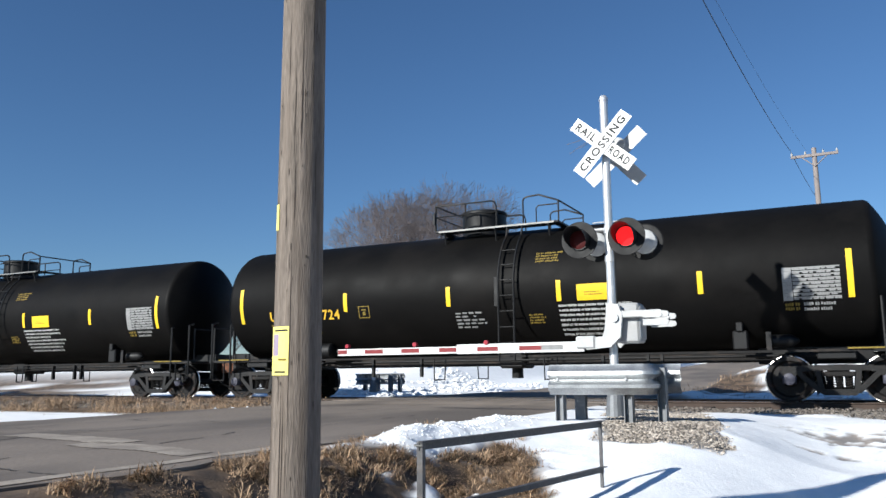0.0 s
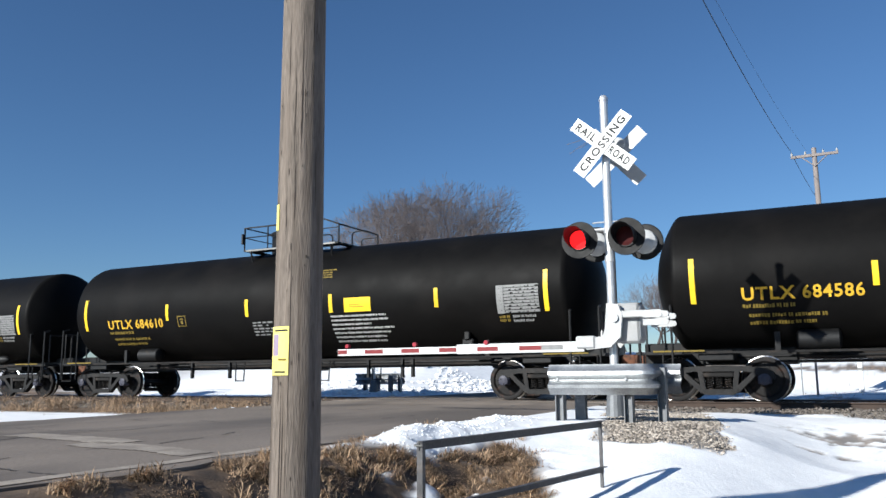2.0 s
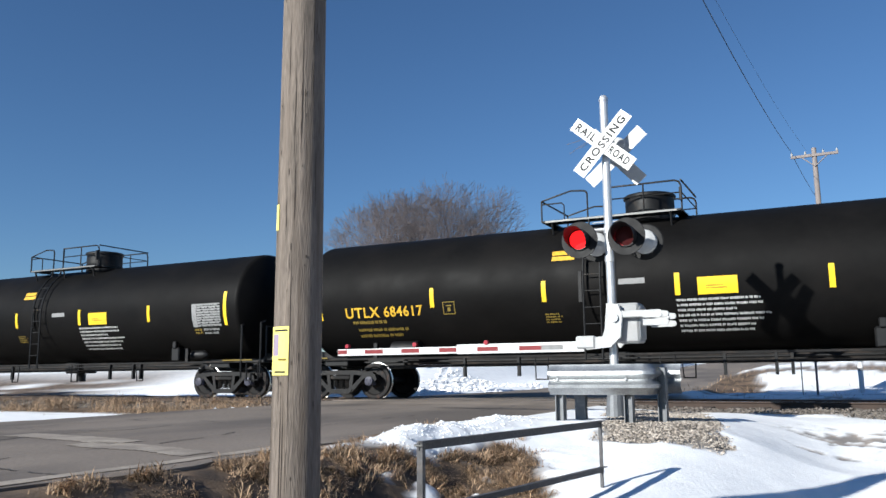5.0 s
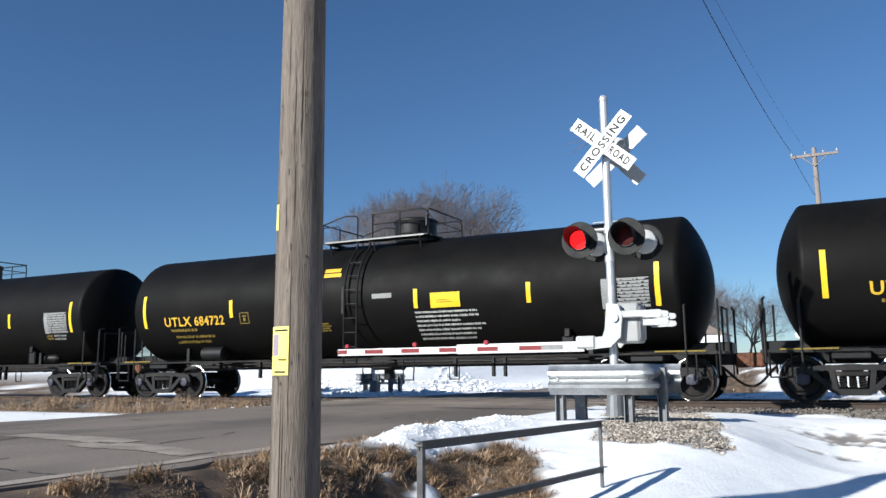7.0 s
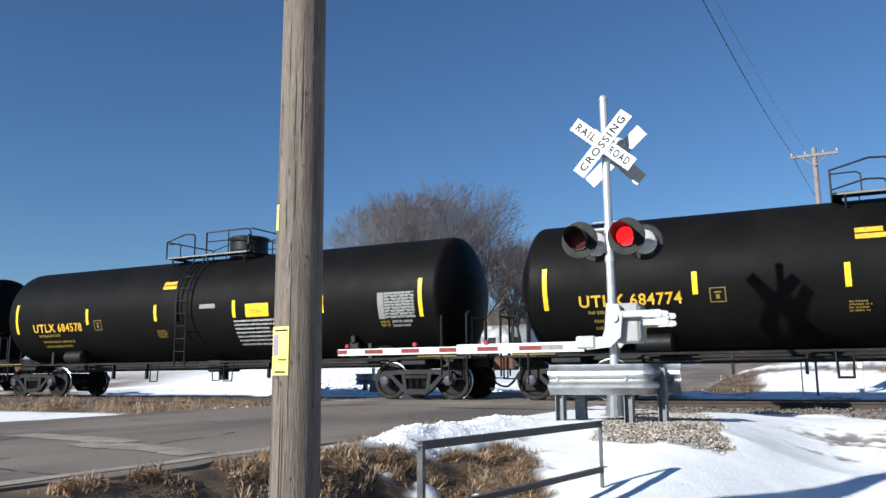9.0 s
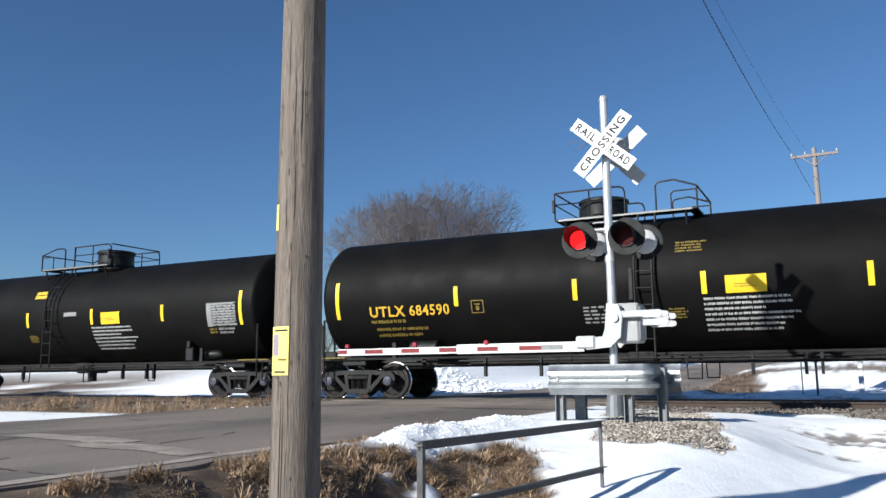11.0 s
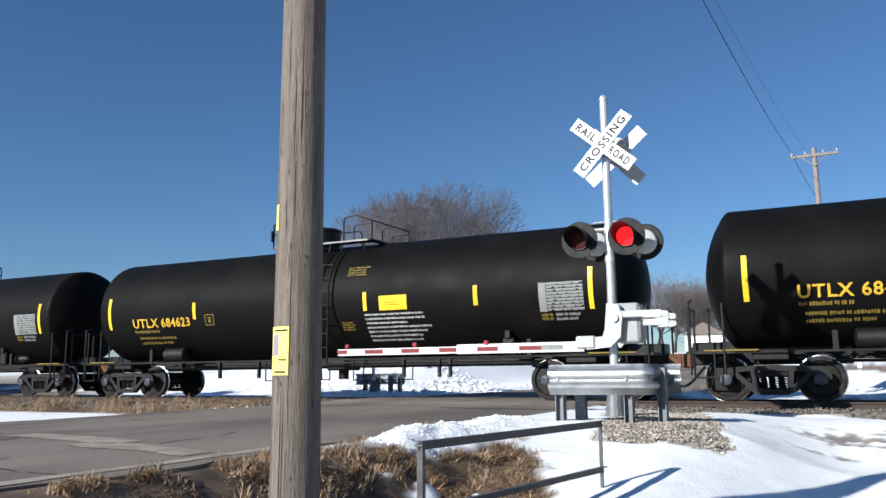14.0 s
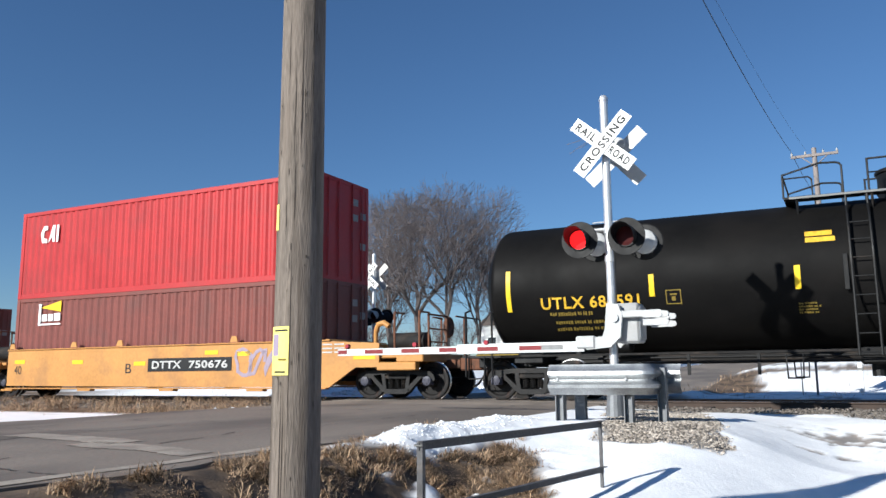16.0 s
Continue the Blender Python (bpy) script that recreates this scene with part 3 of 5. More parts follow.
def data_table(x0, x1, z0, z1, seed):
    """A pale stencilled table: a heading column and rows of entries parted by thin black lines."""
    rng = random.Random(seed)
    bm = bmesh.new()
    rows = 9
    h = (z1 - z0) / rows
    for r in range(rows):
        zt = z1 - r * h
        patch(bm, x0, x0 + (x1 - x0) * 0.17, zt - h * 0.98, zt, n=1)
        x = x0 + (x1 - x0) * 0.18
        patch(bm, x, x1, zt - h * 0.40, zt - h * 0.02, n=1)
        while x < x1 - 0.03:
            w = min(rng.uniform(0.06, 0.26), x1 - x)
            patch(bm, x, x + w, zt - h * 0.80, zt - h * 0.42, n=1)
            x += w + rng.choice((0.02, 0.03, 0.06))
    return bm


def wheelset_mesh():
    bm = bmesh.new()
    R = WHEEL_R
    for s in (-1, 1):
        g = 0.7535 * s
        prof = [(-0.07, 0.10), (-0.07, 0.14), (-0.030, 0.17), (-0.022, 0.33), (-0.062, 0.37), (-0.066, R - 0.035), (-0.060, R - 0.004), (0.045, R), (0.055, R + 0.026), (0.070, R + 0.026), (0.072, R - 0.06),
                (0.030, 0.36), (0.022, 0.18), (0.07, 0.14), (0.07, 0.10)]
        revolve(bm, [(g - s * a if s > 0 else g + a, r) for a, r in prof], "y", 32)
    for f in bm.faces:
        c = f.calc_center_median()
        if math.hypot(c.x, c.z) > R - 0.004:
            f.material_index = 1
    rod(bm, (0, -1.05, 0), (0, 1.05, 0), 0.085, n=14)
    # casting marks on the plates, that turn with the wheel
    for s in (-1, 1):
        for k in range(3):
            a = k * 2.1
            box(bm, 0.26 * math.cos(a) - 0.03, 0.26 * math.cos(a) + 0.03, s * 0.79 - 0.008, s * 0.79 + 0.008, 0.26 * math.sin(a) - 0.02, 0.26 * math.sin(a) + 0.02)
    bmesh.ops.recalc_face_normals(bm, faces=bm.faces[:])
    return finish(bm, "wheelset", [M_WHEEL, M_TREAD], True)


WHEELSET = wheelset_mesh()


def side_frame_mesh():
    """A cast side frame with its spring nest and open windows, along x, thickness in y."""
    bm = bmesh.new()
    t = 0.075
    prism(bm, [(-1.06, 0.60), (-0.98, 0.68), (-0.45, 0.73), (0.45, 0.73), (0.98, 0.68), (1.06, 0.60), (1.04, 0.54), (0.5, 0.62), (-0.5, 0.62), (-1.04, 0.54)], -t, t)
    prism(bm, [(-0.36, 0.20), (-0.28, 0.14), (0.28, 0.14), (0.36, 0.20), (0.36, 0.26), (-0.36, 0.26)], -t - 0.02, t + 0.02)
    for s in (-1, 1):
        prism(bm, [(s * 0.36, 0.17), (s * 0.30, 0.27), (s * 0.66, 0.60), (s * 0.80, 0.60)], -t, t)
        prism(bm, [(s * 0.26, 0.24), (s * 0.36, 0.24), (s * 0.42, 0.66), (s * 0.32, 0.66)], -t, t)
        prism(bm, [(s * 0.70, 0.66), (s * 1.06, 0.62), (s * 1.10, 0.50), (s * 1.06, 0.44), (s * 1.00, 0.52), (s * 0.78, 0.52), (s * 0.70, 0.56)], -t, t)
    bmesh.ops.recalc_face_normals(bm, faces=bm.faces[:])
    return finish(bm, "side_frame", M_TRUCK)


def spring_mesh():
    bm = bmesh.new()
    for k, x in enumerate((-0.18, 0.0, 0.18)):
        prev = None
        for i in range(41):
            a = i / 40 * 2 * math.pi * 5
            p = (x + 0.066 * math.cos(a), 0.066 * math.sin(a), 0.27 + 0.24 * i / 40)
            if prev:
                rod(bm, prev, p, 0.015, n=4, caps=False)
            prev = p
    box(bm, -0.30, 0.30, -0.10, 0.10, 0.505, 0.60, 0.015)
    return finish(bm, "spring_nest", M_UNDER)


def cap_mesh():
    bm = bmesh.new()
    revolve(bm, [(-0.06, 0.115), (-0.115, 0.115), (-0.12, 0.10), (-0.128, 0.06), (-0.13, 0.02)], "y", 16)
    for k in range(3):
        a = k * 2.094 + 0.5
        rod(bm, (0.07 * math.cos(a), -0.118, 0.07 * math.sin(a)), (0.07 * math.cos(a), -0.142, 0.07 * math.sin(a)), 0.017, n=6)
    box(bm, -0.13, 0.13, -0.07, 0.06, -0.10, 0.13, 0.02)
    return finish(bm, "bearing_cap", M_CAP)


SIDE_FRAME, SPRING, CAP = side_frame_mesh(), spring_mesh(), cap_mesh()
BOLSTER = finish(box(bmesh.new(), -0.2, 0.2, -1.0, 1.0, 0.5, 0.74, 0.03), "truck_bolster", M_UNDER)
WHEELS = []


def add_bogie(car, x):
    bogie = part("bogie", BOLSTER, None, car, "dusty cast-steel three-piece bogie", at=pose(x, 0, 0))
    for s in (-1, 1):
        turn = 0 if s < 0 else 180
        part("side_frame", SIDE_FRAME, None, bogie, at=pose(0, s * 1.0, 0, 0, 0, turn))
        part("spring_nest", SPRING, None, bogie, at=pose(0, s * 0.98, 0))
        for a in (-0.89, 0.89):
            part("bearing_cap", CAP, None, bogie, at=pose(a, s * 1.0, WHEEL_R, 0, 0, turn))
    for a in (-0.89, 0.89):
        part("wheelset", WHEELSET, None, bogie, "rusty wheels with polished treads", at=pose(a, 0, WHEEL_R))
    return bogie


def coupler_mesh(sign):
    """A knuckle coupler with its drooping air hose at one end of a car."""
    bm = bmesh.new()
    e = HALF_CAR
    box(bm, sign * (e - 1.0), sign * (e - 0.28), -0.10, 0.10, 0.76, 0.98, 0.02)
    box(bm, sign * (e - 0.30), sign * (e - 0.02), -0.17, 0.16, 0.70, 1.02, 0.04)
    rod(bm, (sign * (e - 0.03), -0.09 * sign, 0.72), (sign * (e - 0.03), -0.09 * sign, 1.02), 0.085, n=10)
    return finish(bm, "coupler", M_RUST)


def hose_mesh(sign):
    bm = bmesh.new()
    e = HALF_CAR
    pts = [(sign * (e - 0.55 + 0.55 * t), -0.32 + 0.30 * t, 0.72 - 0.42 * math.sin(t * math.pi / 2) ** 1.2) for t in [i / 8 for i in range(9)]]
    pipe(bm, pts, 0.028, 6)
    return finish(bm, "air_hose", M_BLACK)


def tank_car(mirror):
    """A black general-service tank car. mirror: the fittings stand the other way round."""
    k = -1 if mirror else 1
    car = thing("tank_car", "black railway tank car with yellow stripes and white stencils", "tank car", group="tank cars of the train")
    # dished heads: a tight knuckle, then a flat dome
    end_x, crown, knuckle = 7.78, 2.45, 0.17
    turn = math.asin((TANK_R - knuckle) / (crown - knuckle))
    deep = crown - math.sqrt((crown - knuckle) ** 2 - (TANK_R - knuckle) ** 2)
    head = [(-end_x - deep + crown - crown * math.cos(a), max(crown * math.sin(a), 0.02)) for a in [turn * i / 12 for i in range(13)]]
    head += [(-end_x - knuckle * math.cos(a), TANK_R - knuckle + knuckle * math.sin(a)) for a in [turn + (math.pi / 2 - turn) * i / 7 for i in range(1, 8)]]
    prof = head + [(-end_x + 2 * end_x * i / 12, TANK_R) for i in range(1, 12)] + [(-a, r) for a, r in head[::-1]]
    part("tank_shell", revolve(bmesh.new(), prof, "x", 72, (0, 0, TANK_Z)), M_TANK, car, "satin black cylindrical tank with domed heads", True)
    top = TANK_Z + TANK_R
    dx = -0.82 * k
    bm = revolve(bmesh.new(), [(-0.25, 0.56), (0.08, 0.56), (0.09, 0.585), (0.12, 0.585), (0.13, 0.56), (0.48, 0.56), (0.50, 0.60), (0.55, 0.60), (0.58, 0.56), (0.60, 0.02)], "z", 28, (dx, 0, top))
    part("manway_dome", bm, M_BLACK, car, "black cylindrical valve housing on top", True)
    # walkway round the dome
    x0, x1 = (-1.72, 1.5) if k > 0 else (-1.5, 1.72)
    for y in (-0.95, -0.72, 0.72, 0.95):
        part("walkway_plank", box(bmesh.new(), x0, x1, y - 0.09, y + 0.09, top - 0.02, top + 0.02), M_BLACK, car)
    for x in (x0, x1 - 0.2):
        part("walkway_plank", box(bmesh.new(), x, x + 0.2, -0.63, 0.63, top - 0.021, top + 0.019), M_BLACK, car)
    part("walkway_edge", box(bmesh.new(), x0 + 0.1, x1 - 0.1, -1.06, -1.045, top - 0.03, top + 0.012), M_BRIGHT, car, "bright worn walkway edge")
    for sx in (x0 + 0.25, (x0 + x1) / 2, x1 - 0.25):
        for s in (-1, 1):
            part("walkway_bracket", rod(bmesh.new(), (sx, s * 1.02, top - 0.02), (sx, s * 0.92, top - 0.33), 0.025), M_BLACK, car)
    # hand rails: a low hoop round the dome, a tall one at the ladder
    h = top + 0.66
    lad = 0.40 if k > 0 else -0.17
    xa, xb = (x0, dx + 0.75) if k > 0 else (dx - 0.75, x1)
    for y in (-1.0, 1.0):
        bm = bmesh.new()
        pipe(bm, [(xa, y, top), (xa, y, h), (xb - 0.14, y, h), (xb - 0.04, y, h - 0.04), (xb, y, h - 0.14), (xb, y, top)], 0.021)
        rail = part("hand_rail", bm, M_BLACK, car)
        part("mid_rail", pipe(bmesh.new(), [(xa, y, top + 0.38), (xb, y, top + 0.38)], 0.015), M_BLACK, rail)
        part("rail_post", rod(bmesh.new(), ((xa + xb) / 2, y, top), ((xa + xb) / 2, y, h), 0.018), M_BLACK, rail)
    end = xa if k > 0 else xb
    for z, r in ((h, 0.021), (top + 0.38, 0.015)):
        part("end_rail", pipe(bmesh.new(), [(end, -1.0, z), (end, 1.0, z)], r), M_BLACK, car)
    far_end = x1 if k > 0 else x0
    for y in (-1.0, 1.0):
        bm = pipe(bmesh.new(), [(lad + 0.22 * k, y, top), (lad + 0.22 * k, y, h - 0.08), (lad + 0.26 * k, y, h - 0.02), (lad + 0.34 * k, y, h), (lad + 0.62 * k, y, h + 0.02), (far_end, y, h - 0.16), (far_end, y, top)], 0.021)
        rail = part("hand_rail", bm, M_BLACK, car)
        part("inner_hoop", pipe(bmesh.new(), [(far_end - 0.55 * k, y, top), (far_end - 0.55 * k, y, top + 0.36), (far_end - 0.49 * k, y, top + 0.42), (far_end, y, top + 0.42)], 0.016), M_BLACK, rail)
    part("end_rail", pipe(bmesh.new(), [(far_end, -1.0, h - 0.16), (far_end, 1.0, h - 0.16)], 0.021), M_BLACK, car)
    part("rail_plate", box(bmesh.new(), end - 0.03, end + 0.03, -1.12, -1.03, top + 0.18, top + 0.48, 0.01), M_BLACK, car)
    # side ladders
    for s in (-1, 1):
        lad_part = None
        for j, x in enumerate((lad - 0.19, lad + 0.19)):
            bm = bmesh.new()
            pts = [(x, s * 1.0, top + 0.02)]
            for i in range(10):
                a = radians(50 - i * 5.5)
                pts.append((x, s * (TANK_R + 0.13) * math.cos(a), TANK_Z + (TANK_R + 0.13) * math.sin(a)))
            pts.append((x, s * (TANK_R + 0.13), 0.90))
            pipe(bm, pts, 0.026)
            st = part("ladder_stile", bm, M_BLACK, lad_part or car)
            lad_part = lad_part or st
        for i in range(8):
            z = 0.95 + i * 0.36
            y = TANK_R + 0.13 if z < TANK_Z else math.sqrt(max((TANK_R + 0.13) ** 2 - (z - TANK_Z) ** 2, 0.9))
            part("rung", rod(bmesh.new(), (lad - 0.19, s * y, z), (lad + 0.19, s * y, z), 0.014, n=6), M_BLACK, lad_part)
        part("ladder_shield", box(bmesh.new(), lad - 0.34, lad - 0.25, s * (TANK_R + 0.02) - 0.02, s * (TANK_R + 0.02) + 0.02, TANK_Z - 0.45, TANK_Z + 0.25, 0.008), M_BLACK, car)
    # underframe
    for s in (-1, 1):
        part("side_rail", box(bmesh.new(), -7.9, 7.9, s * 1.30 - 0.02, s * 1.30 + 0.02, 0.985, 1.03), M_UNDER, car)
        part("pull_rod", rod(bmesh.new(), (-6, s * 0.9, 0.82), (6, s * 0.9, 0.84), 0.022, n=6), M_UNDER, car)
    for s in (-1, 1):
        part("stub_sill", box(bmesh.new(), s * 8.75, s * 5.6, -0.33, 0.33, 0.76, 1.25, 0.02), M_BLACK, car)
    for s in (-1, 1):
        bm = bmesh.new()
        box(bm, s * 7.1 - 0.35, s * 7.1 + 0.35, -1.25, 1.25, 0.84, 1.06, 0.02)
        part("saddle_bolster", bm, M_BLACK, car)
        part("end_platform", box(bmesh.new(), s * 7.75, s * 8.72, -1.35, 1.35, 0.98, 1.04), M_BLACK, car)
        part("platform_edge", box(bmesh.new(), s * 7.3, s * 8.35, -1.372, -1.352, 1.03, 1.062), M_DIMYEL, car, "faded yellow step edge")
        for y in (-1, 1):
            for dx2, hh in ((7.95, 2.0), (8.62, 2.05)):
                bm = pipe(bmesh.new(), [(s * dx2, y * 1.36, 0.55), (s * dx2, y * 1.36, hh), (s * (dx2 - 0.02), y * 1.15, hh + 0.06)], 0.024)
                part("grab_rail", bm, M_BLACK, car)
            part("sill_step", pipe(bmesh.new(), [(s * 8.15, y * 1.36, 1.0), (s * 8.15, y * 1.36, 0.50), (s * 8.55, y * 1.36, 0.50), (s * 8.55, y * 1.36, 1.0)], 0.018), M_BLACK, car)
        bm = pipe(bmesh.new(), [(s * 8.68, -1.2, 1.04), (s * 8.68, -1.2, 1.95), (s * 8.68, -0.4, 1.95), (s * 8.68, -0.4, 1.04)], 0.02)
        part("end_hand_rail", bm, M_BLACK, car)
        part("coupler", coupler_mesh(s), None, car, "rusty knuckle coupler")
        part("air_hose", hose_mesh(s), None, car)
    part("brake_reservoir", revolve(bmesh.new(), [(-0.42, 0.02), (-0.40, 0.15), (-0.36, 0.20), (0.36, 0.20), (0.40, 0.15), (0.42, 0.02)], "x", 20, (-5.15, -1.02, 1.24)), M_BLACK, car, smooth=True)
    part("brake_cylinder", revolve(bmesh.new(), [(-0.25, 0.02), (-0.24, 0.13), (0.2, 0.13), (0.34, 0.05), (0.36, 0.02)], "x", 16, (6.1, -1.0, 1.22)), M_BLACK, car, smooth=True)
    part("brake_valve", box(box(bmesh.new(), 5.2, 5.5, -1.2, -0.9, 1.05, 1.45, 0.03), 5.28, 5.42, -1.25, -1.1, 1.42, 1.62, 0.02), M_BLACK, car)
    bm = box(bmesh.new(), -0.32, 0.32, -0.4, 0.4, 0.74, 1.12, 0.05)
    rod(bm, (0, 0, 0.50), (0, 0, 0.76), 0.14, n=12)
    part("bottom_outlet", bm, M_BLACK, car)
    for x in (-1.5, 1.3):
        for s in (-1, 1):
            part("outlet_step", pipe(bmesh.new(), [(x - 0.16, s * 1.28, 1.0), (x - 0.14, s * 1.30, 0.48), (x + 0.14, s * 1.30, 0.48), (x + 0.16, s * 1.28, 1.0)], 0.016), M_BLACK, car)
    # made-up box that darkens the gap below the tank; no sill runs here
    part("sill_channel", box(bmesh.new(), -5.6, 5.6, -0.22, 0.22, 0.86, 1.08, 0.01), M_UNDER, car)
    part("brake_pipe", rod(bmesh.new(), (-6.8, -0.55, 0.93), (6.8, -0.55, 0.93), 0.03, n=8), M_BLACK, car)
    for x in (-3.6, -2.2, 2.4, 3.4, 3.7):
        part("hanger", box(bmesh.new(), x - 0.03, x + 0.03, -0.95, -0.85, 0.55, 1.0), M_BLACK, car)
    for s in (-1, 1):
        part("jack_bracket", box(bmesh.new(), s * 5.9 - 0.05, s * 5.9 + 0.05, -1.3, -1.2, 1.02, 1.4), M_BLACK, car)
        add_bogie(car, s * 7.1)
    # reflective stripes
    xs = (-4.08, -1.15, 1.61, 4.67) if k > 0 else (-4.18, -1.33, 1.62, 4.55)
    for x in (-7.453, 7.453):
        part("stripe", patch(bmesh.new(), x - 0.055, x + 0.055, 2.01, 2.95), M_YELLOW, car, "long yellow reflective stripe")
    for x in xs:
        part("stripe", patch(bmesh.new(), x - 0.055, x + 0.055, 2.21, 2.68), M_YELLOW, car)
    # placard, stencils and data panel
    sign = part("placard", patch(bmesh.new(), 2.03, 2.82, 2.20, 2.56, 0.01), M_YELLOW, car, "yellow rectangular placard")
    part("placard_print", bars(2.2, 2.66, 2.29, 2.39, 2, 5, 0.5), M_DIMYEL, sign)
    for ob in sign.children:
        ob.location.y = -0.006
    part("stencil_block", bars(1.58, 3.62, 1.40, 2.13, 7, 11, 0.46, 0.42, 0.030), M_WHITE, car, "lines of white stencilled text")
    panel = part("data_panel", data_table(6.24, 7.28, 1.99, 2.64, 23), M_GREYW, car, "grey-white stencilled data panel")
    part("data_panel_foot", bars(6.26, 6.55, 1.78, 1.95, 2, 29, 0.7, 0.1), M_DIMYEL, panel)
    part("data_panel_foot", bars(6.6, 7.25, 1.76, 1.95, 2, 30, 0.62, 0.25), M_GREYW, panel)
    part("caution_stencil", bars(1.05 if k > 0 else -1.15, 1.70 if k > 0 else -0.5, 3.10, 3.36, 4 if k > 0 else 2, 31, 0.6 if k > 0 else 0.78, 0.2, 0.036 if k > 0 else 0.5), M_DIMYEL if k > 0 else M_LETTER, car)
    part("small_stencil", bars(-1.35 if k < 0 else 0.85, -0.9 if k < 0 else 1.3, 1.72, 1.95, 4, 37, 0.6, 0.3), M_DIMYEL, car)
    part("load_stencil", bars(-6.50, -5.5, 1.87, 1.96, 1, 41, 0.85, 0.05, 0.045), M_DIMYEL, car)
    part("load_stencil", bars(-6.40, -4.95, 1.49, 1.77, 2, 43, 0.5, 0.15, 0.05), M_DIMYEL, car)
    bm = bmesh.new()
    bx = -3.70 if k > 0 else -3.90
    for a, b2, c, d in ((0, 0.32, 2.03, 2.05), (0, 0.32, 2.31, 2.33), (0, 0.022, 2.05, 2.31), (0.298, 0.32, 2.05, 2.31), (0.12, 0.20, 2.10, 2.19), (0.09, 0.23, 2.22, 2.25)):
        patch(bm, bx + a, bx + b2, c, d)
    part("box_mark", bm, M_DIMYEL, car, "small outlined square mark")
    if k > 0:
        part("white_stencil", bars(-1.0, -0.15, 1.66, 2.06, 5, 47, 0.5, 0.4, 0.16), M_GREYW, car)
    else:
        part("white_plate", patch(bmesh.new(), 0.38, 0.95, 2.50, 2.62), M_GREYW, car, "pale blank plate")
    for ob in car.children_recursive:
        if ob.name.split(".")[0] in ("data_panel", "data_panel_foot", "stencil_block", "load_stencil", "caution_stencil", "small_stencil", "white_stencil", "placard_print"):
            tagged(ob, kind="stuff")
    return car


def add_number(car, number, shift):
    """Yellow reporting mark and number on the near side."""
    for name, text, x0, x1 in (("reporting_mark", "UTLX", -6.50, -5.50), ("car_number", number, -5.37, -4.28)):
        bm = letters(text, 0.3, 0.006, 1.12)
        fit_box(bm, x0 + shift, x1 + shift, 2.03, 2.29)
        for v in bm.verts:
            v.co.y = on_tank(v.co.z, 0.009)
        part(name, bm, M_LETTER, car, "bold yellow stencilled characters")


# car by car from the front of what is seen: number, and whether its fittings are the other way round
CARS = [("684724", False), ("684586", False), ("684610", False), ("684784", True), ("684617", True), ("684717", True), ("684722", True),
        ("684774", True), ("684578", True), ("684590", False), ("684595", True), ("684571", False), ("684623", False), ("684591", True)]
START_X, PITCH_M = -7.2, 2 * HALF_CAR
PLAIN, TURNED = tank_car(False), tank_car(True)
TRAIN = []
used = set()
for i, (number, turned) in enumerate(CARS):
    src = TURNED if turned else PLAIN
    if turned in used:
        c = copy_thing(src, pose(START_X - PITCH_M * i, TRACK_Y, 0))
    else:
        c = src
        c.matrix_basis = pose(START_X - PITCH_M * i, TRACK_Y, 0)
    used.add(turned)
    TRAIN.append((c, START_X - PITCH_M * i))
for (c, _), (number, turned) in zip(TRAIN, CARS):
    add_number(c, number, -0.18 if turned else 0.0)


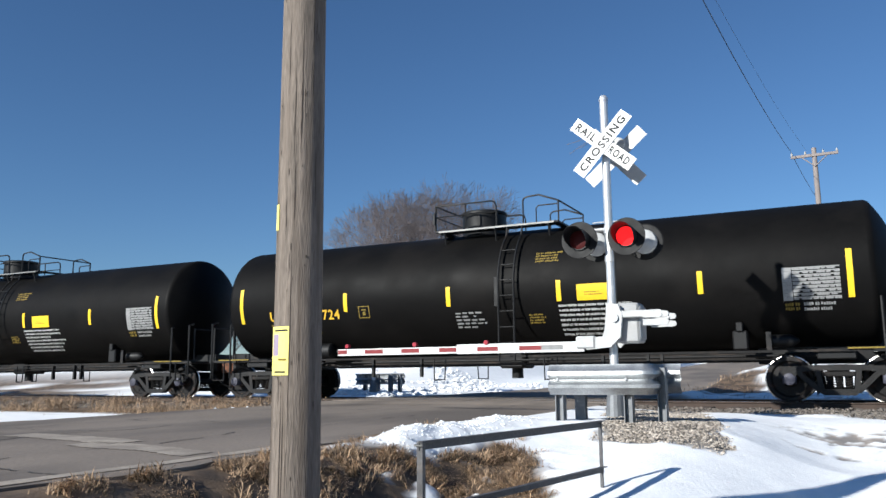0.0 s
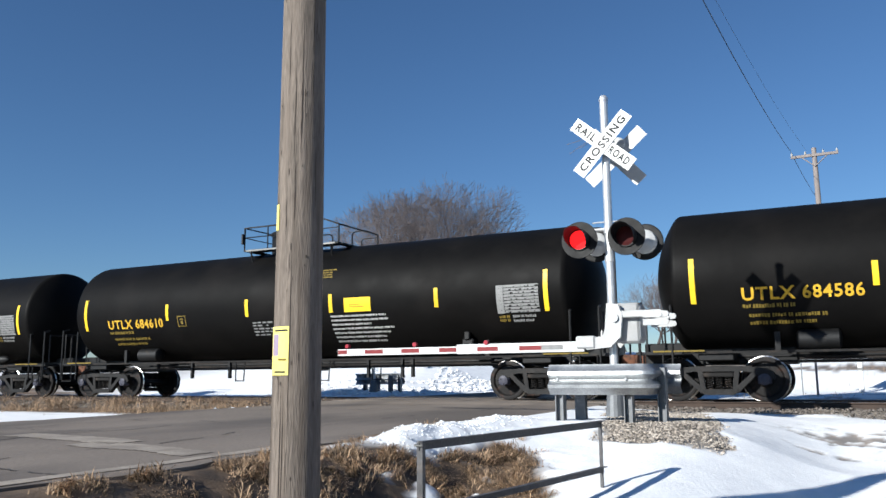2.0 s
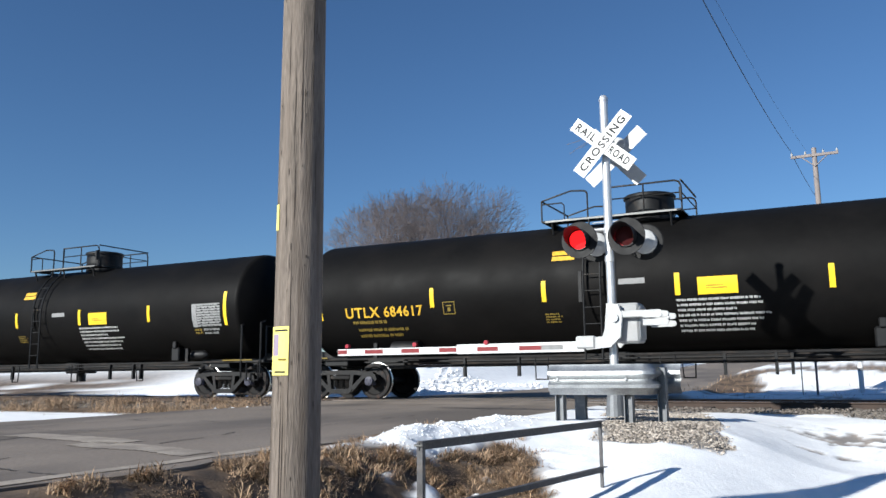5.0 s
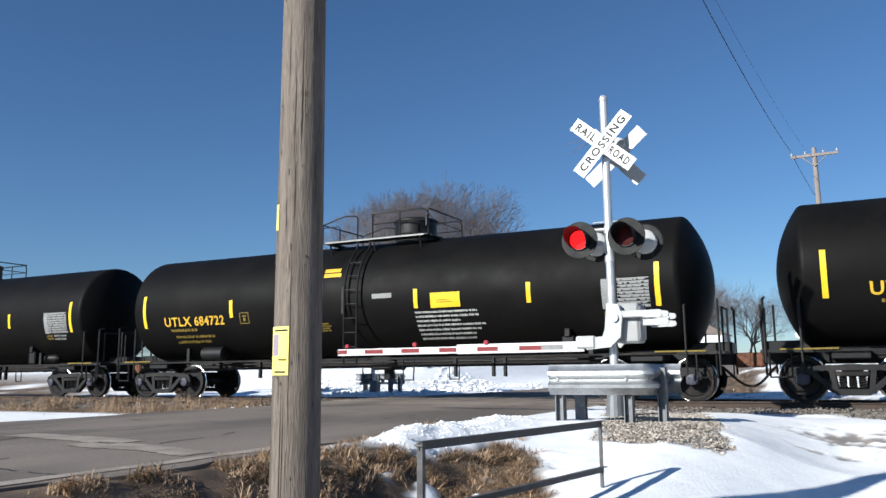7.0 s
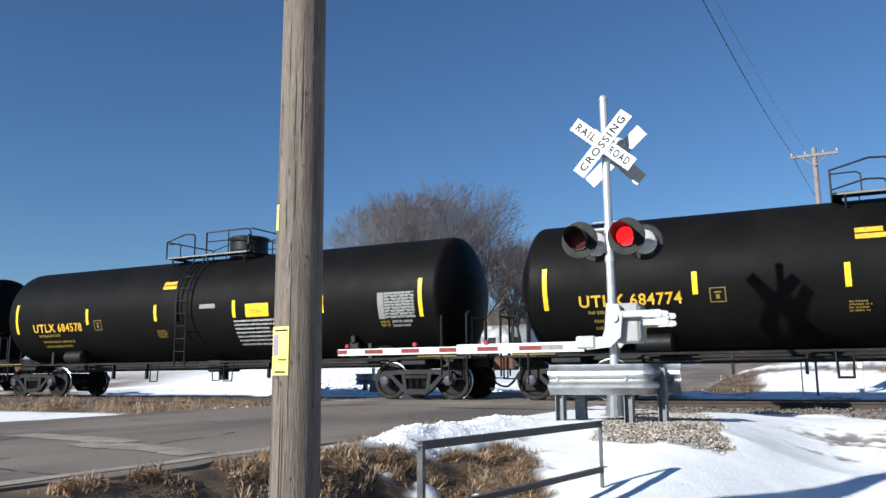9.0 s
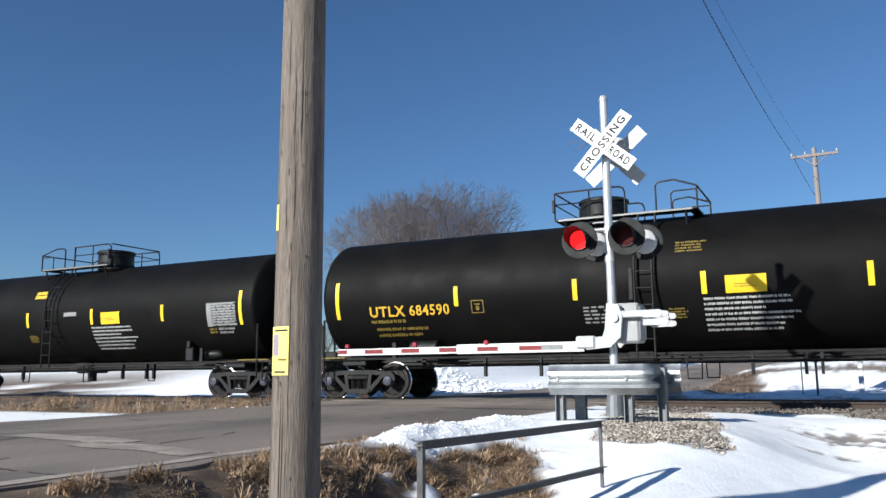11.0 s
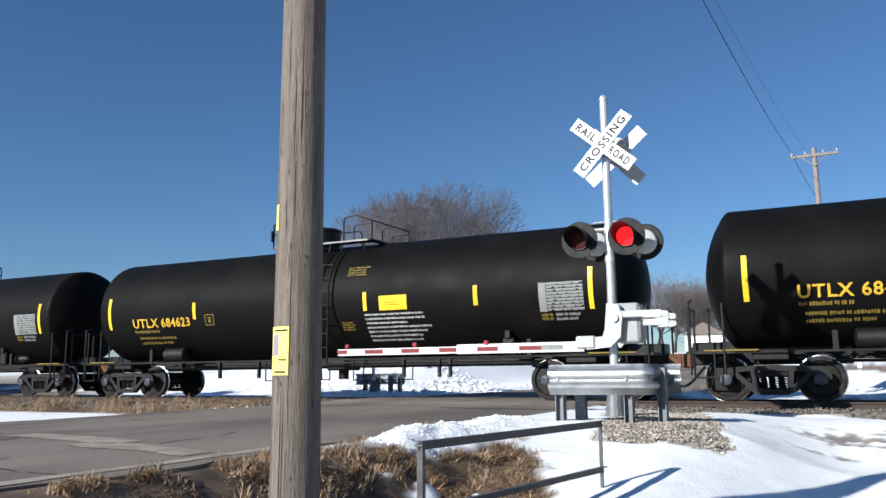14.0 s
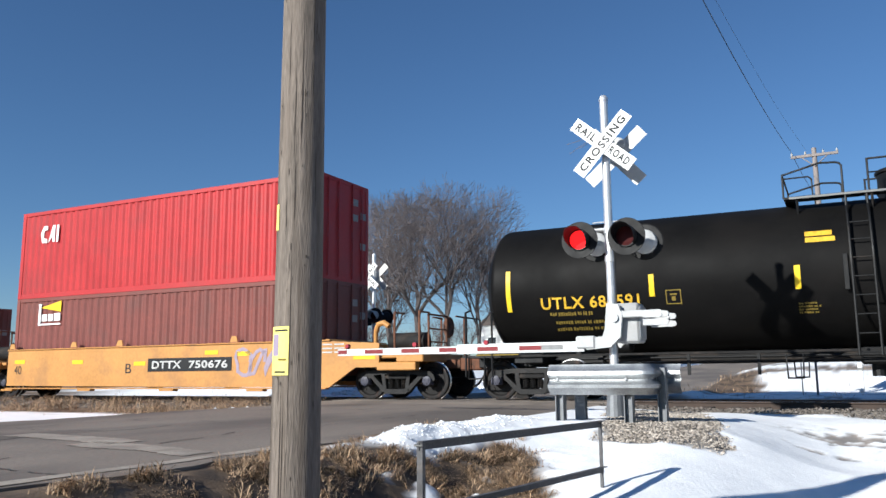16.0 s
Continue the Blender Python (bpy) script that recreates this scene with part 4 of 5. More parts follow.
# ---- container well cars ----
def container(bottom, paint, tall, label):
    """A corrugated 40-foot box; its origin is the middle of its floor."""
    L, W, H = 12.19, 2.44, tall
    box_thing = thing("shipping_container", label, "shipping container", group="containers on the well cars")
    for s in (-1, 1):
        bm = bmesh.new()
        pts = []
        x, n = -L / 2 + 0.16, 40
        step = (L - 0.32) / n
        for i in range(n):
            a = x + i * step
            pts += [(a, 0.0), (a + step * 0.26, 0.0), (a + step * 0.50, 0.036), (a + step * 0.76, 0.036)]
        pts.append((x + n * step, 0.0))
        lo = [bm.verts.new((px, s * (W / 2 - 0.02 - d), 0.16)) for px, d in pts]
        hi = [bm.verts.new((px, s * (W / 2 - 0.02 - d), H - 0.12)) for px, d in pts]
        for i in range(len(pts) - 1):
            bm.faces.new((lo[i], lo[i + 1], hi[i + 1], hi[i]))
        part("side_panel", bm, paint, box_thing)
        for x in (-1, 1):
            part("corner_post", box(bmesh.new(), x * L / 2, x * (L / 2 - 0.16), s * W / 2, s * (W / 2 - 0.16), 0.0, H, 0.008), paint, box_thing)
        part("top_rail", box(bmesh.new(), -L / 2 + 0.16, L / 2 - 0.16, s * (W / 2 - 0.003), s * (W / 2 - 0.09), H - 0.12, H, 0.006), paint, box_thing)
        part("bottom_rail", box(bmesh.new(), -L / 2 + 0.16, L / 2 - 0.16, s * (W / 2 - 0.003), s * (W / 2 - 0.09), 0.0, 0.16, 0.006), paint, box_thing)
    part("roof", box(bmesh.new(), -L / 2 + 0.16, L / 2 - 0.16, -W / 2 + 0.09, W / 2 - 0.09, H - 0.03, H - 0.006), paint, box_thing)
    part("floor", box(bmesh.new(), -L / 2 + 0.16, L / 2 - 0.16, -W / 2 + 0.09, W / 2 - 0.09, 0.04, 0.12), M_UNDER, box_thing)
    for s in (-1, 1):
        for i in range(8):
            y = -W / 2 + 0.16 + i * (W - 0.32) / 8
            part("end_panel", box(bmesh.new(), s * (L / 2 - 0.02), s * (L / 2 - 0.05 - 0.03 * (i % 2)), y, y + (W - 0.32) / 8, 0.16, H - 0.12), paint, box_thing)
        for z0, z1 in ((H - 0.12, H), (0, 0.16)):
            part("end_beam", box(bmesh.new(), s * (L / 2 - 0.003), s * (L / 2 - 0.1), -W / 2 + 0.16, W / 2 - 0.16, z0, z1), paint, box_thing)
        for y in (-0.85, -0.35, 0.35, 0.85):
            part("lock_rod", rod(bmesh.new(), (s * (L / 2 + 0.01), y, 0.1), (s * (L / 2 + 0.01), y, H - 0.06), 0.018, n=6), paint, box_thing)
        for y, z in ((0.5, H - 0.55), (0.95, H - 0.9), (0.5, H - 1.0), (0.95, H - 1.8)):
            part("door_label", box(bmesh.new(), s * (L / 2 - 0.005), s * (L / 2 - 0.001), y - 0.16, y + 0.16, z - 0.1, z + 0.1), M_GREYW, box_thing)
    return box_thing


def well_car():
    """An ochre articulated well unit, seen from its near side; the right end carries a bogie of its own."""
    car = thing("well_car", "ochre yellow well car carrying stacked containers", "well car", group="well cars of the train")
    for s in (-1, 1):
        y = s * 1.36
        prof = [(-6.1, 0.36), (-6.1, 1.48), (6.6, 1.48), (8.05, 1.40), (8.05, 0.80), (7.35, 0.80), (6.55, 0.30)]
        part("side_sill", prism(bmesh.new(), prof, y - 0.03, y + 0.03), M_WELL, car, "ochre painted steel side sill")
        part("sill_flange", box(bmesh.new(), -6.1, 6.6, y - 0.075, y + 0.075, 1.485, 1.52, 0.01), M_WELL, car)
        part("sill_flange", box(bmesh.new(), -6.1, 6.5, y - 0.08, y + 0.08, 0.26, 0.298, 0.01), M_WELL, car)
        for x in (-6.0, -2.4, 1.0, 4.2):
            part("lower_rib", box(bmesh.new(), x - 0.28, x + 0.28, y - 0.10, y + 0.10, 0.20, 0.256, 0.01), M_WELL, car)
        for x in (-5.9, -3.0, -1.0, 3.4, 5.6):
            part("container_guide", prism(bmesh.new(), [(x - 0.14, 1.54), (x + 0.14, 1.54), (x + 0.08, 1.70), (x - 0.08, 1.70)], y - 0.05, y - 0.02), M_WELL, car)
    part("well_floor", box(bmesh.new(), -6.1, 6.1, -1.33, 1.33, 0.45, 0.598), M_UNDER, car)
    part("end_deck", box(bmesh.new(), 6.5, 9.3, -1.30, 1.30, 1.02, 1.12, 0.02), M_WELL, car)
    part("end_sill", box(bmesh.new(), 8.55, 9.3, -1.40, 1.40, 0.92, 1.10, 0.02), M_WELL, car)
    part("bulkhead", prism(bmesh.new(), [(6.3, 1.12), (7.0, 1.12), (6.4, 1.55), (6.3, 1.55)], -1.2, 1.2), M_WELL, car)
    part("deck_step", box(bmesh.new(), 8.0, 9.1, -1.42, -1.2, 0.72, 0.92, 0.02), M_WELL, car)
    bm = rod(bmesh.new(), (7.45, -0.55, 1.12), (7.45, -0.55, 1.72), 0.06)
    pipe(bm, [(7.45, -0.55, 1.72), (7.53, -0.55, 1.92), (7.7, -0.55, 1.96), (7.85, -0.55, 1.86)], 0.07, 8)
    part("vent_pipe", bm, M_WELL, car, "ochre bent pipe")
    part("brake_reservoir", revolve(bmesh.new(), [(-0.55, 0.03), (-0.52, 0.24), (0.52, 0.24), (0.55, 0.03)], "x", 20, (8.35, -0.35, 1.45)), M_UNDER, car, smooth=True)
    for x in (8.45, 9.15):
        for y in (-1.3, 1.3):
            part("hand_rail", pipe(bmesh.new(), [(x, y, 1.1), (x, y, 2.15), (x, y * 0.6, 2.15)], 0.024), M_RUST, car)
    part("end_ladder", pipe(pipe(pipe(bmesh.new(), [(9.2, -0.9, 1.1), (9.2, -0.9, 2.1), (9.2, 0.1, 2.1), (9.2, 0.1, 1.1)], 0.025), [(9.2, -0.9, 1.75), (9.2, 0.1, 1.75)], 0.02), [(9.2, -0.9, 1.42), (9.2, 0.1, 1.42)], 0.02), M_RUST, car)
    part("hand_brake", revolve(bmesh.new(), [(-0.04, 0.03), (-0.04, 0.26), (0.0, 0.29), (0.04, 0.26), (0.04, 0.03)], "x", 20, (9.05, 0.55, 1.85)), M_RUST, car)
    part("coupler", box(box(bmesh.new(), 9.2, 9.75, -0.1, 0.1, 0.76, 0.98, 0.02), 9.7, 10.0, -0.17, 0.16, 0.7, 1.02, 0.04), M_RUST, car, "rusty knuckle coupler")
    part("articulation", box(bmesh.new(), -8.3, -6.3, -0.35, 0.35, 0.70, 1.1, 0.05), M_WELL, car)
    part("end_deck", box(bmesh.new(), -7.9, -6.4, -1.25, 1.25, 1.02, 1.12, 0.02), M_WELL, car)
    add_bogie(car, 8.35)
    add_bogie(car, -7.9)
    # lettering
    plate = part("number_board", box(bmesh.new(), 0.19, 3.34, -1.402, -1.396, 0.76, 1.14), M_LAMPB, car, "black board with white lettering")
    part("board_letters", fit_box(letters("DTTX", 0.3, 0.008, 1.05), 0.36, 1.50, 0.84, 1.06, -1.408), M_WHITE, plate)
    part("board_letters", fit_box(letters("750676", 0.3, 0.008, 1.05), 1.78, 3.2, 0.84, 1.06, -1.408), M_WHITE, plate)
    for text, x0, x1 in (("40", -5.75, -5.40), ("B", -0.72, -0.48)):
        part("side_letters", fit_box(letters(text, 0.3), x0, x1, 0.72, 1.0, -1.398), M_INK, car)
    for x, z in ((-5.5, 1.12), (-2.8, 1.08), (-0.15, 1.0), (2.6, 1.27), (3.75, 1.22)):
        part("reflector", box(bmesh.new(), x - 0.24, x + 0.24, -1.4, -1.394, z - 0.06, z + 0.06), M_YELLOW, car)
    part("side_marking", box(bmesh.new(), 7.3, 7.95, -1.4, -1.394, 1.0, 1.18), M_YELLOW, car)
    bm = bmesh.new()
    for x in (6.35, 6.72):
        for z in (1.18, 1.28, 1.38):
            box(bm, x, x + 0.3, -1.4, -1.394, z, z + 0.035)
    part("warning_marks", bm, M_WHITE, car)
    bm = bmesh.new()
    rng = random.Random(8)
    for c in range(4):
        x = 3.75 + c * 0.5
        pts = [(x + 0.26 * math.cos(a * 1.05) + rng.uniform(-0.05, 0.05), -1.402, 0.98 + (0.36 - 0.03 * c) * math.sin(a * (1 + 0.35 * c))) for a in [i * 0.55 for i in range(12)]]
        pipe(bm, pts, 0.055, 5)
    for v in bm.verts:
        v.co.y = -1.396 - 0.004 * (v.co.y < -1.402)
    part("graffiti", bm, M_GRAFF, car, "mauve sprayed scrawl")
    return car


WELL_X = TRAIN[-1][1] - HALF_CAR - 10.0
well = well_car()
well.matrix_basis = pose(WELL_X, TRACK_Y, 0)
TRAIN.append((well, WELL_X))
low = container(0, M_CBROWN, 2.59, "oxide brown corrugated container, lower of a stack")
high = container(0, M_CRED, 2.90, "bright red corrugated container, upper of a stack")
for cont, z in ((low, 0.60), (high, 3.192)):
    cont.matrix_basis = pose(WELL_X, TRACK_Y, z)
    TRAIN.append((cont, WELL_X))
# trade marks as plain shapes
bm = bmesh.new()
for outline in ([(-5.15, 2.14), (-5.02, 2.38), (-4.82, 2.38), (-4.82, 2.26), (-4.98, 2.22), (-5.0, 1.98), (-4.82, 1.94), (-4.82, 1.82), (-5.06, 1.82)],
                [(-4.76, 1.82), (-4.58, 2.38), (-4.46, 2.38), (-4.46, 1.82), (-4.56, 1.82), (-4.58, 2.02)], [(-4.38, 1.82), (-4.38, 2.38), (-4.28, 2.38), (-4.28, 1.82)]):
    prism(bm, outline, -1.224, -1.218)
part("trade_mark", bm, M_SIGNW, high, "white block mark")
bm = bmesh.new()
prism(bm, [(-4.9, 2.26), (-3.93, 2.46), (-3.93, 2.10)], -1.224, -1.218)
part("trade_mark", bm, M_YELLOW, low, "yellow wedge mark")
bm = bmesh.new()
for x0, x1, z0, z1 in ((-4.99, -4.88, 1.76, 2.38), (-4.82, -4.58, 1.82, 2.04), (-4.52, -4.30, 1.82, 2.04), (-4.24, -3.95, 1.82, 2.06), (-4.99, -3.93, 1.69, 1.74)):
    box(bm, x0, x1, -1.224, -1.218, z0, z1)
part("trade_mark", bm, M_SIGNW, low, "white bars of a mark")
W2 = WELL_X - 15.9
well2 = copy_thing(well, pose(W2, TRACK_Y, 0))
TRAIN.append((well2, W2))
low2 = copy_thing(low, pose(W2, TRACK_Y, 0.60))
TRAIN.append((low2, W2))


# ---- crossing signal ----
FLASHERS = []


def lamp_head(signal, x, y, z, face, drum_turn):
    """One flashing light: target disc, hood, and a made-up drum whose turning imitates the flashing. face: -1 looks to
    -y.
    """
    disc = part("target_disc", revolve(bmesh.new(), [(-0.008, 0.13), (-0.012, 0.291), (0.0, 0.296), (0.008, 0.28), (0.012, 0.13)], "y", 36), M_DISC, signal, "round black backing disc", at=pose(x, y, z, 0, 0, 0 if face < 0 else 180))
    part("lamp_case", revolve(bmesh.new(), [(0.015, 0.20), (0.10, 0.19), (0.17, 0.10), (0.18, 0.02)], "y", 24), M_LAMPB if face < 0 else M_HOOD, disc, smooth=True)
    part("lens_ring", revolve(bmesh.new(), [(-0.005, 0.165), (-0.04, 0.165), (-0.04, 0.150), (-0.005, 0.150)], "y", 32), M_LAMPB, disc)
    bm = bmesh.new()
    n = 20
    rows = []
    for i in range(n + 1):
        a = radians(-45 + 270 * i / n)
        ln = 0.40 * max(0.12, math.sin(math.pi * i / n)) ** 0.6
        rows.append([bm.verts.new((0.162 * math.cos(a), -0.02, 0.162 * math.sin(a))), bm.verts.new((0.166 * math.cos(a), -0.02 - ln, 0.166 * math.sin(a))),
                     bm.verts.new((0.172 * math.cos(a), -0.02 - ln, 0.172 * math.sin(a))), bm.verts.new((0.170 * math.cos(a), -0.02, 0.170 * math.sin(a)))])
    for A, B in zip(rows, rows[1:]):
        for i in range(4):
            bm.faces.new((A[i], A[(i + 1) % 4], B[(i + 1) % 4], B[i]))
    bmesh.ops.recalc_face_normals(bm, faces=bm.faces[:])
    part("visor", bm, M_HOOD if face > 0 else M_LAMPB, disc, "white hood" if face > 0 else "black hood", True)
    # the added drum: a flat lens body, one half glowing red, the other dark
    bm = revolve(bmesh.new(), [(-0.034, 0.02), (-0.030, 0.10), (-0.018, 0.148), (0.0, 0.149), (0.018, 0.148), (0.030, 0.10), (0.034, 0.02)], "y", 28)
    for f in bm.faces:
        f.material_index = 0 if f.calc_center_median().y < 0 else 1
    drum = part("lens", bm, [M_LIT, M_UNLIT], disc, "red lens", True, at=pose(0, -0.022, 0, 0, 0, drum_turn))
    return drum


def crossbuck(signal, y, z, face, x=0.0):
    """Two crossed boards with their lettering on the face that looks to -y (face -1) or +y."""
    top = part("crossbuck", box(bmesh.new(), -0.05, 0.05, -0.01, 0.01, -0.05, 0.05), M_SIGNB, signal, "white crossed boards with black lettering", at=pose(x, y, z, 0, 0, 0 if face < 0 else 180))
    for ang, yy, words in ((-41, 0.008, (("RAIL", -0.54, -0.15), ("ROAD", 0.15, 0.54))), (48, -0.008, (("CROSSING", -0.53, 0.53),))):
        m = Matrix.Rotation(radians(-ang), 4, "Y")
        bm = box(bmesh.new(), -0.61, 0.61, yy - 0.003, yy + 0.003, -0.114, 0.114)
        for f in bm.faces:
            f.material_index = 0 if f.calc_center_median().y < yy - 0.001 else 1
        part("board", bm, [M_SIGNW, M_SIGNB], top, at=m)
        for word, a, b in words:
            lt = fit_box(letters(word, 0.15, 0.004, 1.25), a, b, -0.066, 0.066, yy - 0.0065)
            lt.transform(m)
            part("board_letters", lt, M_INK, top)


def signal_mast(x, y, base, heading, gate, flashing):
    signal = thing("crossing_signal", "railroad crossing signal with crossbucks and red flashing lights" if not gate else "railroad crossing signal with lowered red and white gate arm",
                   "crossing signal", at=pose(x, y, base, 0, 0, heading), group="crossing signals")
    part("mast", rod(bmesh.new(), (0, 0, 0.0), (0, 0, 5.15), 0.066, n=20), M_ALU, signal, "silver tubular mast", True)
    part("mast_cap", revolve(bmesh.new(), [(5.13, 0.076), (5.18, 0.073), (5.22, 0.045), (5.23, 0.01)], "z", 20), M_ALU, signal)
    part("base_casting", revolve(bmesh.new(), [(0.0, 0.20), (0.04, 0.20), (0.06, 0.16), (0.42, 0.13), (0.5, 0.085), (0.5, 0.06)], "z", 16), M_POST, signal)
    for h in (2.52, 2.98):
        part("mast_clamp", revolve(bmesh.new(), [(h - 0.05, 0.066), (h - 0.05, 0.080), (h + 0.05, 0.080), (h + 0.05, 0.066)], "z", 16), M_ALU, signal)
    crossbuck(signal, -0.17, 4.365, -1)
    crossbuck(signal, 0.46, 4.30, 1, 0.05)
    part("bell", revolve(bmesh.new(), [(-0.05, 0.02), (-0.045, 0.07), (-0.01, 0.115), (0.02, 0.12), (0.03, 0.05), (0.06, 0.03)], "y", 20, (0.16, 0.16, 4.42)), M_HOOD, signal, "white round warning bell", True)
    if gate:
        for a, b in (((-0.08, 0.1, 4.52), (-0.72, 0.25, 4.56)), ((-0.1, 0.1, 4.55), (-0.62, 0.05, 4.33)), ((-0.1, 0.12, 4.5), (-0.48, 0.2, 4.45))):
            mid = tuple((p + q) / 2 + o for p, q, o in zip(a, b, (0, 0, 0.05)))
            part("straw", pipe(bmesh.new(), [a, mid, b], 0.004, 4), M_TWIG, signal)
    part("crossbuck_bracket", box(bmesh.new(), -0.04, 0.04, -0.16, 0.45, 4.27, 4.33), M_ALU, signal)
    part("cross_arm", rod(rod(bmesh.new(), (-0.32, -0.02, 3.0), (0.36, -0.02, 3.0), 0.024), (-0.26, 0.0, 3.12), (0.26, 0.0, 3.12), 0.012), M_ALU, signal)
    for xx, face, zz in ((-0.41, -1, 2.82), (0.335, -1, 2.82), (-0.33, 1, 2.84), (0.47, 1, 2.82)):
        yy = -0.25 if face < 0 else 0.45
        part("lamp_bracket", rod(bmesh.new(), (xx * 0.75, -0.02, 3.0), (xx, yy * 0.6, zz + 0.02), 0.022), M_ALU, signal)
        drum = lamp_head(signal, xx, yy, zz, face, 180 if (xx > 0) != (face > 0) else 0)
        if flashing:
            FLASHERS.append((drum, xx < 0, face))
    part("conduit", pipe(bmesh.new(), [(0.05, -0.07, 3.0), (0.10, -0.10, 2.6), (0.10, -0.08, 1.75), (0.09, -0.05, 1.65)], 0.014), M_LAMPB, signal)
    if not gate:
        return signal
    fixed = set(signal.children)
    # gate mechanism on the mast and the arm with its counterweight
    case = part("gate_mechanism", box(bmesh.new(), 0.08, 0.44, -0.13, 0.30, 1.02, 1.60, 0.03), M_CASE, signal, "light grey gate mechanism case")
    part("case_door", box(bmesh.new(), 0.445, 0.465, -0.09, 0.26, 1.07, 1.55, 0.01), M_CASE, case)
    part("case_hinge", rod(bmesh.new(), (0.455, -0.11, 1.1), (0.455, -0.11, 1.52), 0.014), M_GALV, case)
    hub = part("arm_support", prism(bmesh.new(), [(-0.02, 1.60), (0.16, 1.58), (0.22, 1.42), (0.18, 1.10), (0.02, 0.96), (-0.36, 0.93), (-0.36, 1.10), (-0.10, 1.12), (-0.06, 1.22)], -0.26, -0.19), M_HOOD, signal, "white cranked arm support")
    part("arm_support_flange", box(bmesh.new(), -0.52, -0.22, -0.29, -0.16, 0.95, 1.13, 0.02), M_HOOD, hub)
    part("arm_support", prism(bmesh.new(), [(-0.02, 1.60), (0.16, 1.58), (0.22, 1.42), (0.18, 1.10), (0.02, 0.96), (-0.1, 1.12), (-0.06, 1.22)], 0.32, 0.38), M_HOOD, signal)
    part("pivot_shaft", rod(bmesh.new(), (0.10, -0.30, 1.38), (0.10, 0.42, 1.38), 0.06, n=14), M_GALV, signal)
    for k, yy in enumerate((-0.225, 0.35)):
        part("counterweight_arm", box(bmesh.new(), 0.14, 0.80, yy - 0.02, yy + 0.02, 1.38, 1.48, 0.01), M_HOOD, signal)
        for z in (1.30, 1.41):
            outline = [(0.54, z - 0.045), (0.84, z - 0.045)] + [(0.88 + 0.045 * math.sin(a), z - 0.045 * math.cos(a)) for a in [radians(30 * i) for i in range(1, 6)]] + [(0.84, z + 0.045), (0.54, z + 0.045)]
            part("counterweight", prism(bmesh.new(), outline, yy - 0.08, yy - 0.025), M_HOOD, signal, "white rounded counterweight")
        part("counterweight_bolt", rod(bmesh.new(), (0.80, yy - 0.10, 1.40), (0.80, yy + 0.04, 1.40), 0.03, n=8), M_GALV, signal)
    lift = Matrix.Translation((0, 0, 0.105)) @ Matrix.Diagonal((1, 1, 1.06, 1))
    for ob in signal.children:
        if ob not in fixed:
            ob.matrix_basis = lift @ ob.matrix_basis
    # striped arm, thick part and thin part
    tip, mid, root = -4.99, -2.60, -0.40
    arm = part("gate_arm", box(bmesh.new(), mid, root, -0.245, -0.205, 1.065, 1.225, 0.006), M_GATEW, signal, "white gate arm with red bands")
    part("arm_tip_section", box(bmesh.new(), tip, mid - 0.001, -0.238, -0.212, 1.075, 1.195, 0.005), M_GATEW, arm)
    for x0, x1 in ((-4.98, -4.79), (-4.41, -4.04), (-3.67, -3.32), (-2.93, -2.61), (-2.22, -1.85), (-1.48, -1.10)):
        y0 = -0.2415 if x1 < mid else -0.2485
        part("red_band", box(bmesh.new(), x0, x1, y0, y0 + 0.003, 1.105, 1.175), M_GATER, arm, "dark red reflective band")
    part("grey_band", box(bmesh.new(), -1.10, -0.74, -0.2485, -0.2455, 1.105, 1.180), M_GREYW, arm)
    for x in (-4.78, -3.40, -2.06):
        lamp = part("arm_lamp", revolve(bmesh.new(), [(-0.04, 0.015), (-0.04, 0.038), (0.03, 0.038), (0.04, 0.015)], "y", 14, (x, -0.225, 1.245)), M_ARMLAMP, arm, "small red gate lamp")
        part("lamp_foot", box(bmesh.new(), x - 0.03, x + 0.03, -0.24, -0.21, 1.195, 1.215), M_LAMPB, lamp)
    return signal


signal_mast(-3.232, 12.40, -0.12, 0, True, True)
signal_mast(-15.65, 25.5, float(ground_height(-15.65, 25.5)) - 0.03, 180, False, False)


# ---- guard rail round the signal ----
def w_beam(bm, path, z0=0.0, h=0.31, t=0.004):
    """A corrugated beam swept along a path in plan; the waves stand out to the left of the path."""
    prof = [(0.0, 0.0), (0.02, 0.03), (0.075, 0.07), (0.08, 0.105), (0.02, 0.135), (0.005, 0.155), (0.02, 0.175), (0.08, 0.205), (0.075, 0.24), (0.02, 0.28), (0.0, 0.31)]
    rows = []
    for i, p in enumerate(path):
        a, b = Vector(path[max(i - 1, 0)]), Vector(path[min(i + 1, len(path) - 1)])
        d = (b - a).normalized()
        nrm = Vector((d.y, -d.x))
        rows.append([bm.verts.new((p[0] + nrm.x * o, p[1] + nrm.y * o, z0 + z * h / 0.31)) for o, z in prof] +
                    [bm.verts.new((p[0] + nrm.x * (o - t), p[1] + nrm.y * (o - t), z0 + z * h / 0.31)) for o, z in prof[::-1]])
    for A, B in zip(rows, rows[1:]):
        k = len(A)
        for i in range(k):
            bm.faces.new((A[i], A[(i + 1) % k], B[(i + 1) % k], B[i]))
    bm.faces.new(rows[0])
    bm.faces.new(rows[-1])
    bmesh.ops.recalc_face_normals(bm, faces=bm.faces[:])
    return bm


